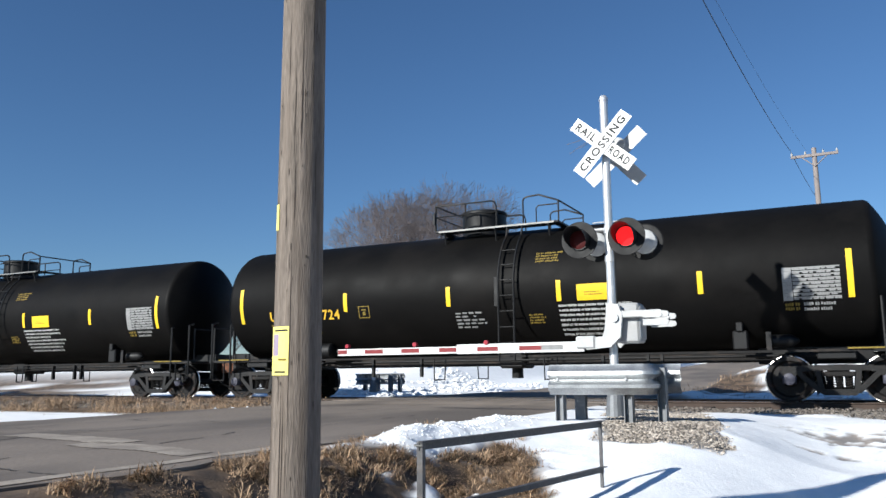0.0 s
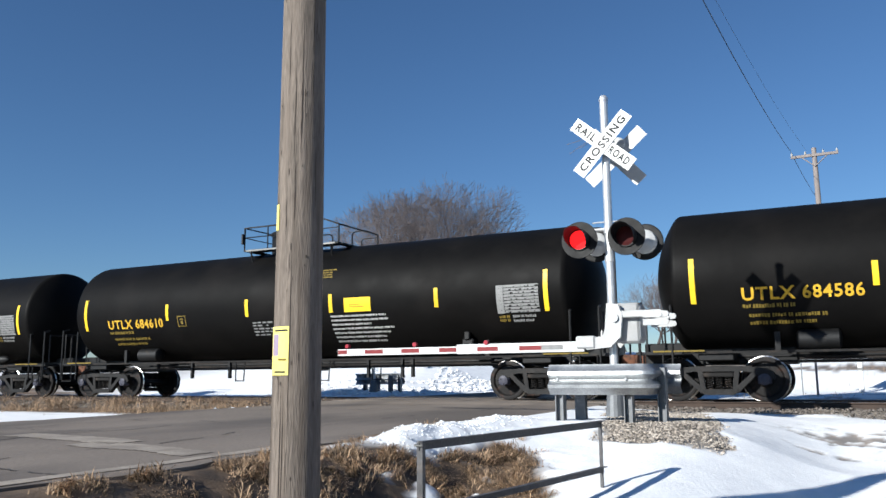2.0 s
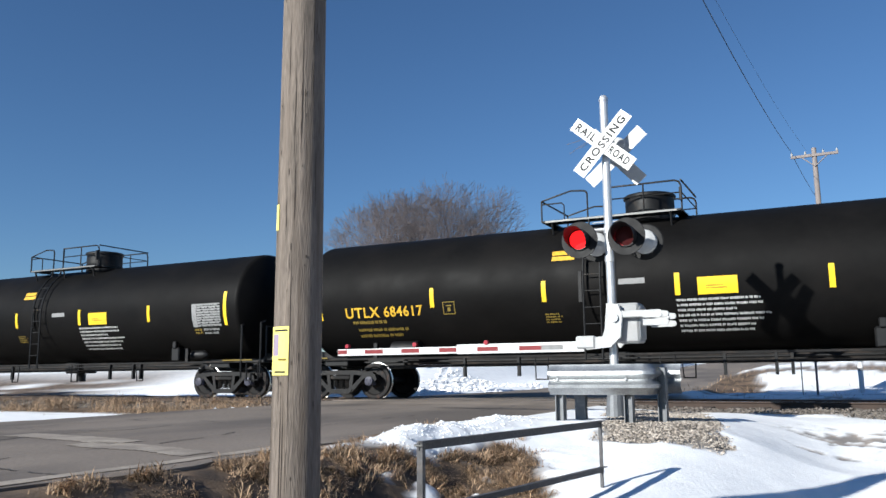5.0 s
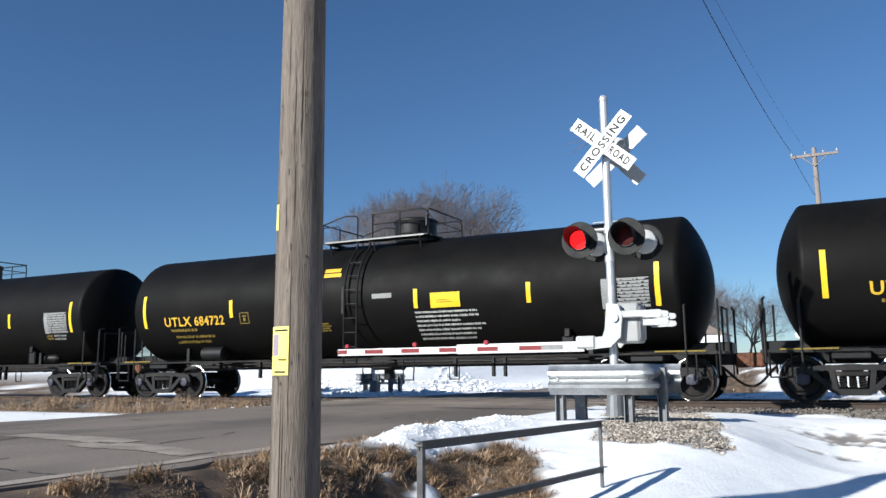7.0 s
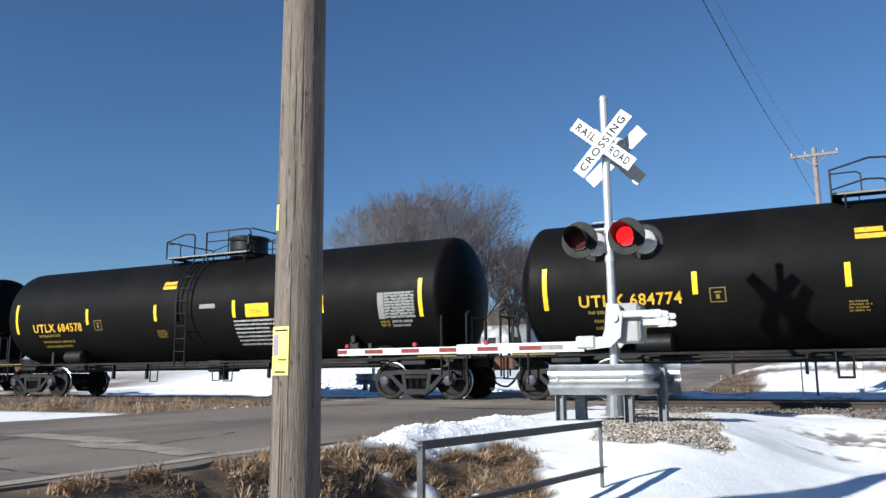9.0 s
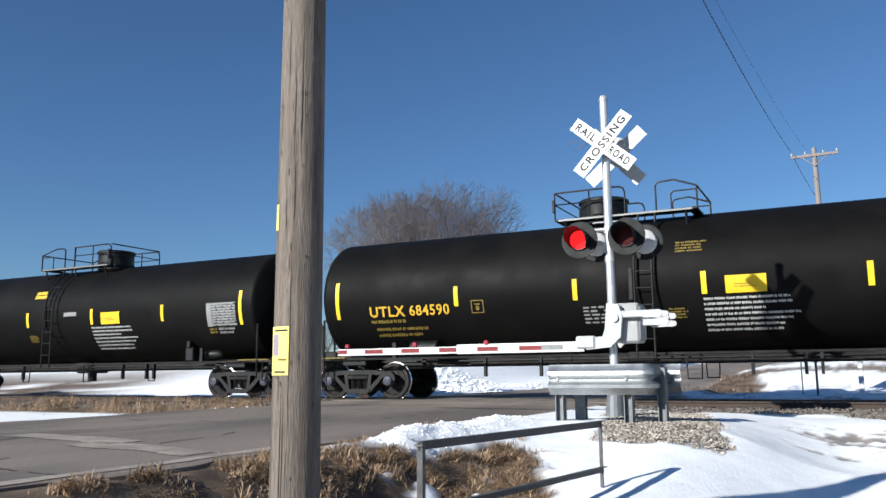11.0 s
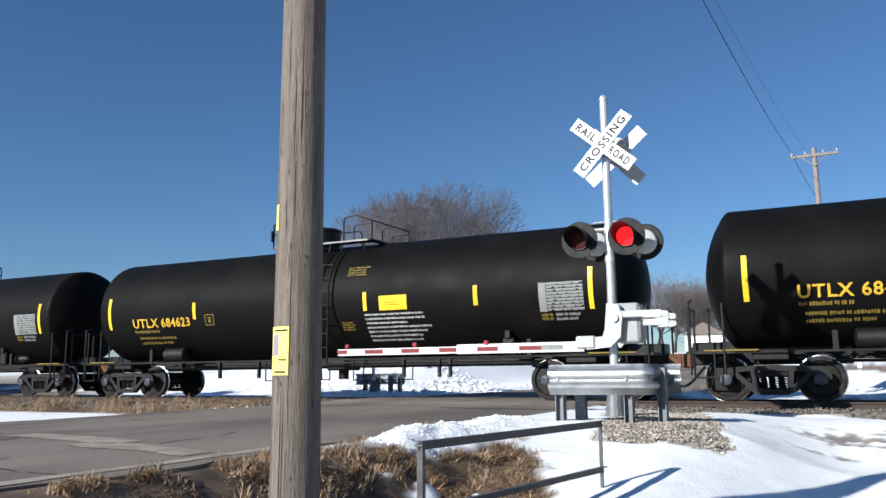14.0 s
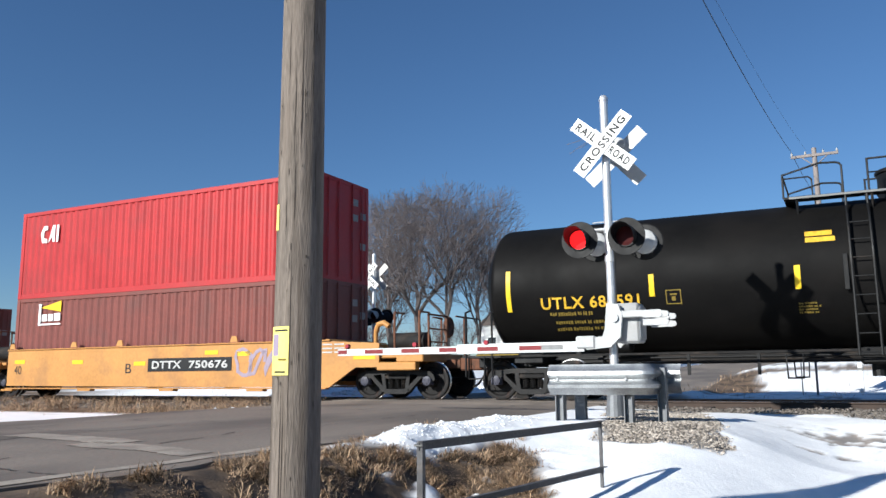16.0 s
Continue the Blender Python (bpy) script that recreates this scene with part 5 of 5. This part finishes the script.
def guard_rail(at, label):
    g = thing("guard_rail", label, "guard rail", at=at, group="guard rails round the signals")
    path = [(-0.70 + 1.28 * i / 8, 0.0) for i in range(9)]
    path += [(0.58 + 0.09 * math.sin(a), 0.09 - 0.09 * math.cos(a)) for a in [radians(22.5 * i) for i in range(1, 5)]] + [(0.67, 0.09 + 0.16 * i) for i in range(1, 5)]
    path += [(0.75 - 0.08 * math.cos(a), 0.75 + 0.08 * math.sin(a)) for a in [radians(22.5 * i) for i in range(1, 4)]] + [(0.80, 0.82), (0.93, 0.81)]
    part("beam", w_beam(bmesh.new(), path, 0.385, 0.405), M_GALV, g, "galvanised corrugated beam", True)
    me = bmesh.new()
    for o in (-0.05, 0.05):
        box(me, -0.075, 0.075, o - 0.006, o + 0.006, -0.4, 0.74)
    box(me, -0.004, 0.004, -0.044, 0.044, -0.4, 0.738)
    me = finish(me, "post", M_POST)
    for x, y, a in ((-0.58, 0.10, 90), (-0.42, 0.52, 0), (0.36, 0.12, 90), (0.745, 0.40, 90)):
        part("post", me, None, g, at=pose(x, y, 0, 0, 0, a))
    for x in (-0.58, 0.36):
        part("bolt", rod(bmesh.new(), (x, -0.03, 0.595), (x, 0.03, 0.595), 0.018, n=8), M_GALV, g)
    return g


front_guard = guard_rail(pose(-2.98, 10.62, -0.06), "short galvanised guard rail in front of the signal mast")
copy_thing(front_guard, pose(-15.5, 26.3, float(ground_height(-15.5, 26.3)) - 0.08, 0, 0, 180))


# ---- railing at the ditch ----
def make_railing():
    a, b = Vector((-2.67, 4.98)), Vector((-2.12, 7.52))
    r = thing("railing", "low dark steel pipe railing beside the ditch", "railing")
    d = (b - a).normalized()
    nrm = Vector((-d.y, d.x))

    def bar(za, zb, h, name):
        bm = bmesh.new()
        q = []
        for p, z in ((a - d * 0.03, za), (b + d * 0.03, zb)):
            for o, zz in ((0, 0), (0, h), (-0.045, h), (-0.045, h - 0.008), (-0.008, h - 0.008), (-0.008, 0)):
                q.append(bm.verts.new((p.x + nrm.x * o, p.y + nrm.y * o, z + zz - h)))
        for i in range(6):
            bm.faces.new((q[i], q[(i + 1) % 6], q[6 + (i + 1) % 6], q[6 + i]))
        bm.faces.new(q[:6])
        bm.faces.new(q[6:])
        bmesh.ops.recalc_face_normals(bm, faces=bm.faces[:])
        part(name, bm, M_RAILING, r)

    bar(0.165, 0.175, 0.062, "top_rail")
    bar(-0.28, -0.245, 0.055, "lower_rail")
    for p, z1, w in ((a, 0.16, 0.022), (b, 0.165, 0.014)):
        part("post", box(bmesh.new(), p.x - w, p.x + w, p.y - w, p.y + w, -1.3, z1), M_RAILING, r)
    for p, z in ((a, 0.135), (b, 0.145)):
        part("bolt", rod(bmesh.new(), (p.x - 0.035, p.y - 0.03, z), (p.x + 0.03, p.y - 0.03, z), 0.009, n=6), M_BRIGHT, r)


make_railing()


# ---- far poles and wires ----
def far_pole(x, y, top, lean):
    p = thing("power_pole", "tall pale wooden power pole with a cross-arm", "power pole", at=pose(x, y, -0.4, 0, lean, 0), group="power poles beyond the track")
    part("shaft", rod(bmesh.new(), (0, 0, -0.3), (0, 0, top + 0.4), 0.17, 0.11, n=12), M_POLEFAR, p, smooth=True)
    part("cross_arm", box(bmesh.new(), -1.06, 1.06, -0.14, -0.03, top - 0.05, top + 0.08, 0.01), M_POLEFAR, p)
    for s in (-1, 1):
        part("brace", rod(bmesh.new(), (s * 0.62, -0.1, top), (0, -0.13, top - 0.55), 0.025, n=6), M_POLEFAR, p)
    for xx in (-1.0, -0.40, 0.40, 1.0):
        part("insulator", revolve(bmesh.new(), [(0.08, 0.02), (0.10, 0.05), (0.15, 0.055), (0.20, 0.04), (0.24, 0.03), (0.25, 0.01)], "z", 10, (xx, -0.085, top)), M_CASE, p)
    return p


far_pole(-0.55, 42, 11.4, -0.4)
p2_pole = far_pole(0.68, 52, 10.0, -0.6)
part("transformer", revolve(bmesh.new(), [(7.6, 0.02), (7.6, 0.22), (8.4, 0.22), (8.45, 0.02)], "z", 14, (-0.33, -0.1, 0)), M_CASE, p2_pole)


def wire(a, b, sag, label, radius=0.012):
    bm = bmesh.new()
    a, b = Vector(a), Vector(b)
    pts = [a.lerp(b, i / 40) - Vector((0, 0, sag * 4 * (i / 40) * (1 - i / 40))) for i in range(41)]
    pipe(bm, pts, radius, 5)
    solo("overhead_wire", bm, M_WIRE, label, "wire", group="overhead wires")


wire((-1.65, 41.9, 11.3), (-2.9, 3.93, 9.1), 0.58, "thin dark overhead wire from the power pole")
wire((-0.97, 41.9, 11.3), (-2.84, 3.95, 9.0), 0.62, "thin faint overhead wire from the power pole", 0.004)
wire((-1.65, 42.0, 11.3), (-0.45, 52, 10.2), 0.25, "short wire span between the power poles")


# ---- bare trees ----
def bare_tree(name, x, y, height, seed, trunks=1, spread=0.55, depth=7, label="bare winter tree with fine grey-brown twigs"):
    rng = random.Random(seed)
    verts, faces = [], []
    tv, tf = [], []

    def seg(V, F, a, b, r0, r1, n):
        d = (b - a).normalized()
        u = d.orthogonal().normalized()
        w = d.cross(u)
        k = len(V)
        for p, r in ((a, r0), (b, r1)):
            for i in range(n):
                t = 2 * math.pi * i / n
                V.append(p + u * (r * math.cos(t)) + w * (r * math.sin(t)))
        for i in range(n):
            F.append((k + i, k + (i + 1) % n, k + n + (i + 1) % n, k + n + i))

    def grow(p, d, ln, r, lvl):
        bits = 4 if lvl < 3 else 3 if lvl < 6 else 2
        q = p
        for i in range(bits):
            rise = 0.0 if lvl == 0 else 0.055 if lvl < 4 else 0.035
            d = (d + Vector((rng.gauss(0, 0.10), rng.gauss(0, 0.10), rise + rng.gauss(0, 0.06)))).normalized()
            e = q + d * (ln / bits)
            r1 = r * 0.94
            if lvl < 5:
                seg(verts, faces, q, e, r, r1, 7 if lvl < 2 else 5)
            else:
                seg(tv, tf, q, e, max(r, 0.011), max(r1, 0.009), 3)
            # side shoots along the limb
            if 0 < lvl < depth - 1 and 0 < i < bits - 1 and rng.random() < 0.55:
                ax = d.orthogonal().normalized()
                ax.rotate(Matrix.Rotation(rng.uniform(0, 2 * math.pi), 3, d))
                nd = d.copy()
                nd.rotate(Matrix.Rotation(rng.uniform(0.4, 0.85), 3, ax))
                grow(e, nd, ln * rng.uniform(0.4, 0.6), r1 * 0.45, lvl + 2)
            q, r = e, r1
        if lvl >= depth:
            return
        kids = (4 if lvl == 0 else 2) + (rng.random() < 0.55)
        for k in range(kids):
            ax = d.orthogonal().normalized()
            ax.rotate(Matrix.Rotation(2 * math.pi * k / kids + rng.uniform(-0.5, 0.5), 3, d))
            nd = d.copy()
            nd.rotate(Matrix.Rotation(rng.uniform(0.3, spread) if lvl else rng.uniform(0.35, spread + 0.15), 3, ax))
            grow(q, nd, ln * rng.uniform(0.68, 0.88), r * rng.uniform(0.62, 0.80), lvl + 1)

    for t in range(trunks):
        base = Vector((rng.uniform(-0.9, 0.9), rng.uniform(-0.9, 0.9), 0)) if trunks > 1 else Vector((0, 0, 0))
        grow(base, Vector((rng.uniform(-0.12, 0.12), rng.uniform(-0.12, 0.12), 1)).normalized(), height * 0.25, height * (0.02 if trunks == 1 else 0.013), 0)
    tree = thing(name, label, "tree", at=pose(x, y, float(ground_height(x, y)) - 0.1), group="bare trees beyond the track")
    for nm, V, F, mm in (("trunk", verts, faces, M_BARK), ("crown", tv, tf, M_TWIG)):
        me = bpy.data.meshes.new(nm)
        me.from_pydata(V, [], F)
        me.materials.append(mm)
        part(nm, me, None, tree)
    return tree


bare_tree("bare_tree", -32.2, 60, 15.8, 5, depth=8, spread=0.66, label="broad bare tree with forked limbs and fine twigs")
bare_tree("bare_tree", -36.4, 63, 13.0, 14, depth=8, spread=0.7)
bare_tree("bare_tree", -29.2, 59, 14.0, 17, depth=8, spread=0.62)
bare_tree("bare_tree", -27.6, 62, 12.0, 11, trunks=2, depth=7, spread=0.55)
bare_tree("bare_tree", -27.0, 70, 11.0, 31, trunks=4, depth=7)
bare_tree("bare_tree", -39.5, 66, 10.0, 23, trunks=2, depth=6, spread=0.7)


# distant woods: bare trees in a loose row far behind the fields
woods = [bare_tree("bare_tree", -60.0, 150, 11.0, 51, depth=5, spread=0.8, label="small bare tree in the distant woods"),
         bare_tree("bare_tree", -75.0, 158, 9.0, 57, trunks=2, depth=5, spread=0.8, label="small bare tree in the distant woods")]
grove = bare_tree("bare_tree", -24.0, 116, 11.5, 63, trunks=3, depth=6, spread=0.75, label="bare tree in the grove beside the far road")
for gx, gy, turn in ((-21.0, 112, 40), (-18.4, 120, 110), (-16.0, 114, 200), (-20.0, 126, 300), (-2.8, 112, 70), (-0.6, 118, 150), (1.8, 114, 240), (4.2, 120, 20), (-12.9, 128, 330), (6.5, 112, 95)):
    copy_thing(grove, pose(gx, gy, float(ground_height(gx, gy)) - 0.2, 0, 0, turn))
wood_rng = random.Random(77)
for i in range(64):
    wx, wy = -190 + 4.6 * i + wood_rng.uniform(-2, 2), wood_rng.uniform(125, 190)
    if -40 < wx * 100 / wy < -8 and wood_rng.random() < 0.5 or abs(wx + 8.15) < 5:
        continue
    copy_thing(woods[i % 2], pose(wx, wy, float(ground_height(wx, wy)) - 0.2, 0, 0, wood_rng.uniform(0, 360)))


# ---- houses and sheds beyond the track ----
def house(x, y, w, d, wall, ridge, wall_m, roof_m, label, turn=0, windows=2):
    h = thing("house", label, "house", at=pose(x, y, float(ground_height(x, y)) - 0.05, 0, 0, turn))
    part("wall", box(bmesh.new(), -w / 2, w / 2, -d / 2, d / 2, 0, wall), wall_m, h)
    bm = bmesh.new()
    prism(bm, [(-w / 2 - 0.3, wall - 0.02), (w / 2 + 0.3, wall - 0.02), (0, ridge)] if d > w else [(-w / 2 - 0.3, wall - 0.02), (w / 2 + 0.3, wall - 0.02), (w / 2 - 0.6, ridge), (-w / 2 + 0.6, ridge)], -d / 2 - 0.3, d / 2 + 0.3)
    part("roof", bm, roof_m, h)
    for i in range(windows):
        xx = -w / 2 + (i + 0.5) * w / windows
        win = part("window", box(bmesh.new(), xx - 0.5, xx + 0.5, -d / 2 - 0.06, -d / 2 - 0.01, 0.9, 2.0), M_SIGNW, h)
        part("pane", box(bmesh.new(), xx - 0.42, xx + 0.42, -d / 2 - 0.075, -d / 2 - 0.065, 0.98, 1.92), M_GLASS, win)
    return h


house(-29.6, 76, 5.2, 7, 3.1, 5.3, M_BACKW, M_SHINGLE, "small white house with a grey shingle roof beyond the trees")
house(-18.0, 60, 4.2, 4, 2.7, 4.5, M_BACKW, M_SHINGLE, "white house with a brown shingle roof beside the road")
house(-14.6, 100, 4.4, 6, 3.4, 4.8, M_BACKW, M_SHINGLE, "white house in the grove beside the far road")
house(3.6, 74, 6, 9, 4.6, 6.4, M_BACKG, M_ROOF, "grey metal-clad shed beyond the power poles")


# white marker post in the snow and a dark clod at the road's edge
marker = thing("marker_post", "short white marker post standing in snow", "post", at=pose(0.35, 27.0, float(ground_height(0.35, 27.0)) - 0.05))
part("post", box(bmesh.new(), -0.07, 0.07, -0.05, 0.05, 0, 1.0, 0.02), M_SIGNW, marker)
part("band", box(bmesh.new(), -0.075, 0.075, -0.055, 0.055, 0.72, 0.82, 0.01), M_GREYW, marker)


# speed limit sign beside the road beyond the track, and a thin reflector post
speed = thing("speed_limit_sign", "white rectangular speed limit sign on a steel post", "road sign", at=pose(-0.78, 25.0, float(ground_height(-0.78, 25.0)) - 0.3))
sz = 2.28 - speed.matrix_basis.translation.z
part("post", box(bmesh.new(), -0.03, 0.03, -0.015, 0.015, 0, sz + 0.42), M_POST, speed)
plate = part("plate", box(bmesh.new(), -0.305, 0.305, -0.022, -0.018, sz - 0.42, sz + 0.42), M_SIGNW, speed, "white plate with black numerals")
part("numerals", fit_box(letters("30", 0.3, 0.006), -0.2, 0.2, sz - 0.34, sz - 0.07, -0.0245), M_INK, plate)
for w, z in ((0.24, 0.28), (0.17, 0.07)):
    part("letter_bar", box(bmesh.new(), -w, w, -0.0245, -0.0235, sz + z - 0.045, sz + z + 0.045), M_SIGNB, plate)
reflector = thing("reflector_post", "small round white reflector on a thin post", "post", at=pose(-1.16, 25.0, float(ground_height(-1.16, 25.0)) - 0.2))
part("post", box(bmesh.new(), -0.015, 0.015, -0.01, 0.01, 0, 1.60 - reflector.matrix_basis.translation.z), M_POST, reflector)
part("reflector", revolve(bmesh.new(), [(-0.02, 0.01), (-0.02, 0.095), (-0.012, 0.1), (-0.011, 0.01)], "y", 18, (0, 0, 1.63 - reflector.matrix_basis.translation.z)), M_SIGNW, reflector)


# ---- dry grass, gravel and snow lumps near the road ----
def scatter(count, seed, area, keep):
    """Points in a stretch of the plan, kept by chance where keep() is high."""
    rs = np.random.RandomState(seed)
    x = rs.uniform(area[0], area[1], count)
    y = rs.uniform(area[2], area[3], count)
    ok = rs.uniform(0, 1, count) < keep(x, y)
    return x[ok], y[ok], rs


def make_grass(name, seed, area, count, keep, tall, label):
    x, y, rs = scatter(count, seed, area, keep)
    z = ground_height(x, y) - 0.02
    n = len(x)
    tuft = smooth(0.35, 0.65, fbm(x, y, 4.5, 71))
    a, ln = 4 * np.pi * value_noise(x * 3.0, y * 3.0, 13) + rs.normal(0, 0.8, n), tall * rs.uniform(0.4, 1.2, n) * (0.45 + 1.5 * tuft)
    lean, w = rs.uniform(0.3, 1.9, n), rs.uniform(0.002, 0.0055, n)
    dx, dy = np.cos(a), np.sin(a)
    V = np.empty((n, 5, 3))
    for i, (up, out, ww) in enumerate(((0, 0, -1), (0, 0, 1), (0.6, 0.35, 0.8), (0.6, 0.35, -0.8), (0.92, 1.0, 0))):
        V[:, i, 0] = x + dx * lean * ln * out - dy * w * ww
        V[:, i, 1] = y + dy * lean * ln * out + dx * w * ww
        V[:, i, 2] = z + ln * up * (1 - 0.35 * lean * out)
    base = np.arange(n)[:, None] * 5
    quads, tris = base + np.array([0, 1, 2, 3]), base + np.array([3, 2, 4])
    me = bpy.data.meshes.new(name)
    me.from_pydata(V.reshape(-1, 3), [], quads.tolist() + tris.tolist())
    me.materials.append(M_GRASS)
    tagged(new(name, me), label, "grass", kind="stuff")


def bare(x, y):
    s, g = cover(x, y)
    return (1 - s) * (1 - g)


make_grass("dry_grass", 1, (ROAD_X1 + 0.12, -2.3, 2.6, 9.2), 90000, lambda x, y: bare(x, y) * smooth(0.34, 0.56, fbm(x, y, 2.2, 15) + 0.14 * smooth(-3.7, -3.0, x)), 0.085, "matted dry brown grass on the ditch bank")
make_grass("dry_grass", 2, (-34, ROAD_X0 - 0.2, 13.2, 17.3), 42000, lambda x, y: (1 - cover(x, y)[0]) * smooth(0.3, 0.6, fbm(x, y, 1.2, 18)), 0.24, "dry brown weeds along the track")
make_grass("dry_grass", 3, (-4.5, 8, 20.9, 33), 6000, lambda x, y: bare(x, y), 0.2, "dry brown grass beyond the track")


def make_lumps(name, seed, area, count, keep, lo, hi, material, label, category, squash=0.7, sink=0.3):
    x, y, rs = scatter(count, seed, area, keep)
    bm = bmesh.new()
    bmesh.ops.create_icosphere(bm, subdivisions=1, radius=1)
    bv = np.array([v.co for v in bm.verts])
    bf = np.array([[v.index for v in f.verts] for f in bm.faces])
    bm.free()
    n = len(x)
    r = lo * (hi / lo) ** (rs.uniform(0, 1, n) ** 1.8)
    V = bv[None] * rs.uniform(0.65, 1.3, (n, len(bv), 1)) * np.stack([r * rs.uniform(0.8, 1.3, n), r, r * squash * rs.uniform(0.7, 1.2, n)], 1)[:, None, :]
    V[:, :, 0] += x[:, None]
    V[:, :, 1] += y[:, None]
    V[:, :, 2] += (ground_height(x, y) + 0.03 + r * (squash - sink) * 0.5)[:, None]
    F = (np.arange(n)[:, None, None] * len(bv) + bf[None]).reshape(-1, 3)
    me = bpy.data.meshes.new(name)
    me.from_pydata(V.reshape(-1, 3), [], F)
    me.materials.append(material)
    tagged(new(name, me), label, category, kind="stuff")


make_lumps("gravel", 5, (-5.0, 0.4, 8.0, 14.6), 46000, lambda x, y: cover(x, y)[1] * 0.9, 0.007, 0.024, M_STONE, "pale limestone gravel round the signal base", "gravel")
make_lumps("ballast", 6, (-34, 6, 14.6, 17.1), 20000, lambda x, y: cover(x, y)[1] * ((x < ROAD_X0) | (x > ROAD_X1)), 0.015, 0.04, M_BALLAST, "track ballast beside the rails", "ballast")
make_lumps("snow_lumps", 7, (-4.75, -3.2, 6.9, 11.6), 5200, lambda x, y: cover(x, y)[0] * smooth(-3.5, -4.3, x + 0.06 * (y - 9)), 0.004, 0.022, M_SNOW, "broken crusts of ploughed snow", "snow", 0.75, 0.2)
make_lumps("snow_lumps", 9, (-22, -12.2, 22.5, 36), 2600, lambda x, y: cover(x, y)[0] * smooth(0.4, 0.6, fbm(x, y, 0.8, 5)), 0.03, 0.13, M_SNOW, "crusted snow clods beyond the track", "snow", 0.6, 0.3)
make_lumps("snow_lumps", 8, (-18, ROAD_X0 - 0.1, 8, 15), 1500, lambda x, y: cover(x, y)[0] * smooth(-14, -12, x), 0.02, 0.08, M_SNOW, "ploughed snow crumbs along the far verge", "snow", 0.6, 0.2)


# ---- what moves ----
GONE = [(0.0, -0.06), (0.5, 7.49), (1.0, 14.99), (1.5, 22.53), (2.0, 30.01), (2.5, 37.57), (3.0, 45.04), (3.5, 52.51), (4.0, 60.05), (6.5, 97.33), (7.0, 104.93),
        (7.5, 112.58), (8.0, 120.17), (8.5, 127.80), (9.0, 135.44), (11.5, 173.70), (12.0, 181.30), (12.5, 189.00), (13.0, 196.63), (13.5, 204.35), (14.0, 212.13),
        (14.5, 219.88), (15.0, 227.63), (15.5, 235.37), (16.0, 243.20)]


def travelled(t):
    """Metres that the train has gone at t seconds."""
    return float(np.interp(t, [a for a, _ in GONE], [b for _, b in GONE]))


def motions():
    times = [i * 0.5 for i in range(33)]
    frames = [i / FPS for i in range(16 * FPS + 1)]
    for car, x in TRAIN:
        z = car.matrix_basis.translation.z
        walk(car, [(t, pose(x + travelled(t), TRACK_Y, z)) for t in times])
    for car, _ in TRAIN:
        for bogie in car.children:
            for w in bogie.children:
                if not w.name.startswith("wheelset"):
                    continue
                a = w.matrix_basis.translation.x
                walk(w, [(t, pose(a, 0, WHEEL_R, 0, math.degrees(travelled(t) / WHEEL_R) % 360, 0)) for t in frames])
    # the two lights of a pair take turns: each drum swings its glowing half forward
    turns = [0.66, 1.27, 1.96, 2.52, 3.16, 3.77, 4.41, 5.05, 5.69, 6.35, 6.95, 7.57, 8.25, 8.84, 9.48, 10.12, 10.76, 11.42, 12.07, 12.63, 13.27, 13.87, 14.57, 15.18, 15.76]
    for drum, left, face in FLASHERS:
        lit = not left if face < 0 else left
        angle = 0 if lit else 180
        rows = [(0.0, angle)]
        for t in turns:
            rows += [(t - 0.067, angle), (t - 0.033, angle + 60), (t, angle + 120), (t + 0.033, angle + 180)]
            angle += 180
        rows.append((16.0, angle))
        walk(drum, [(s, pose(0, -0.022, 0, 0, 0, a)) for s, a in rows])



motions()
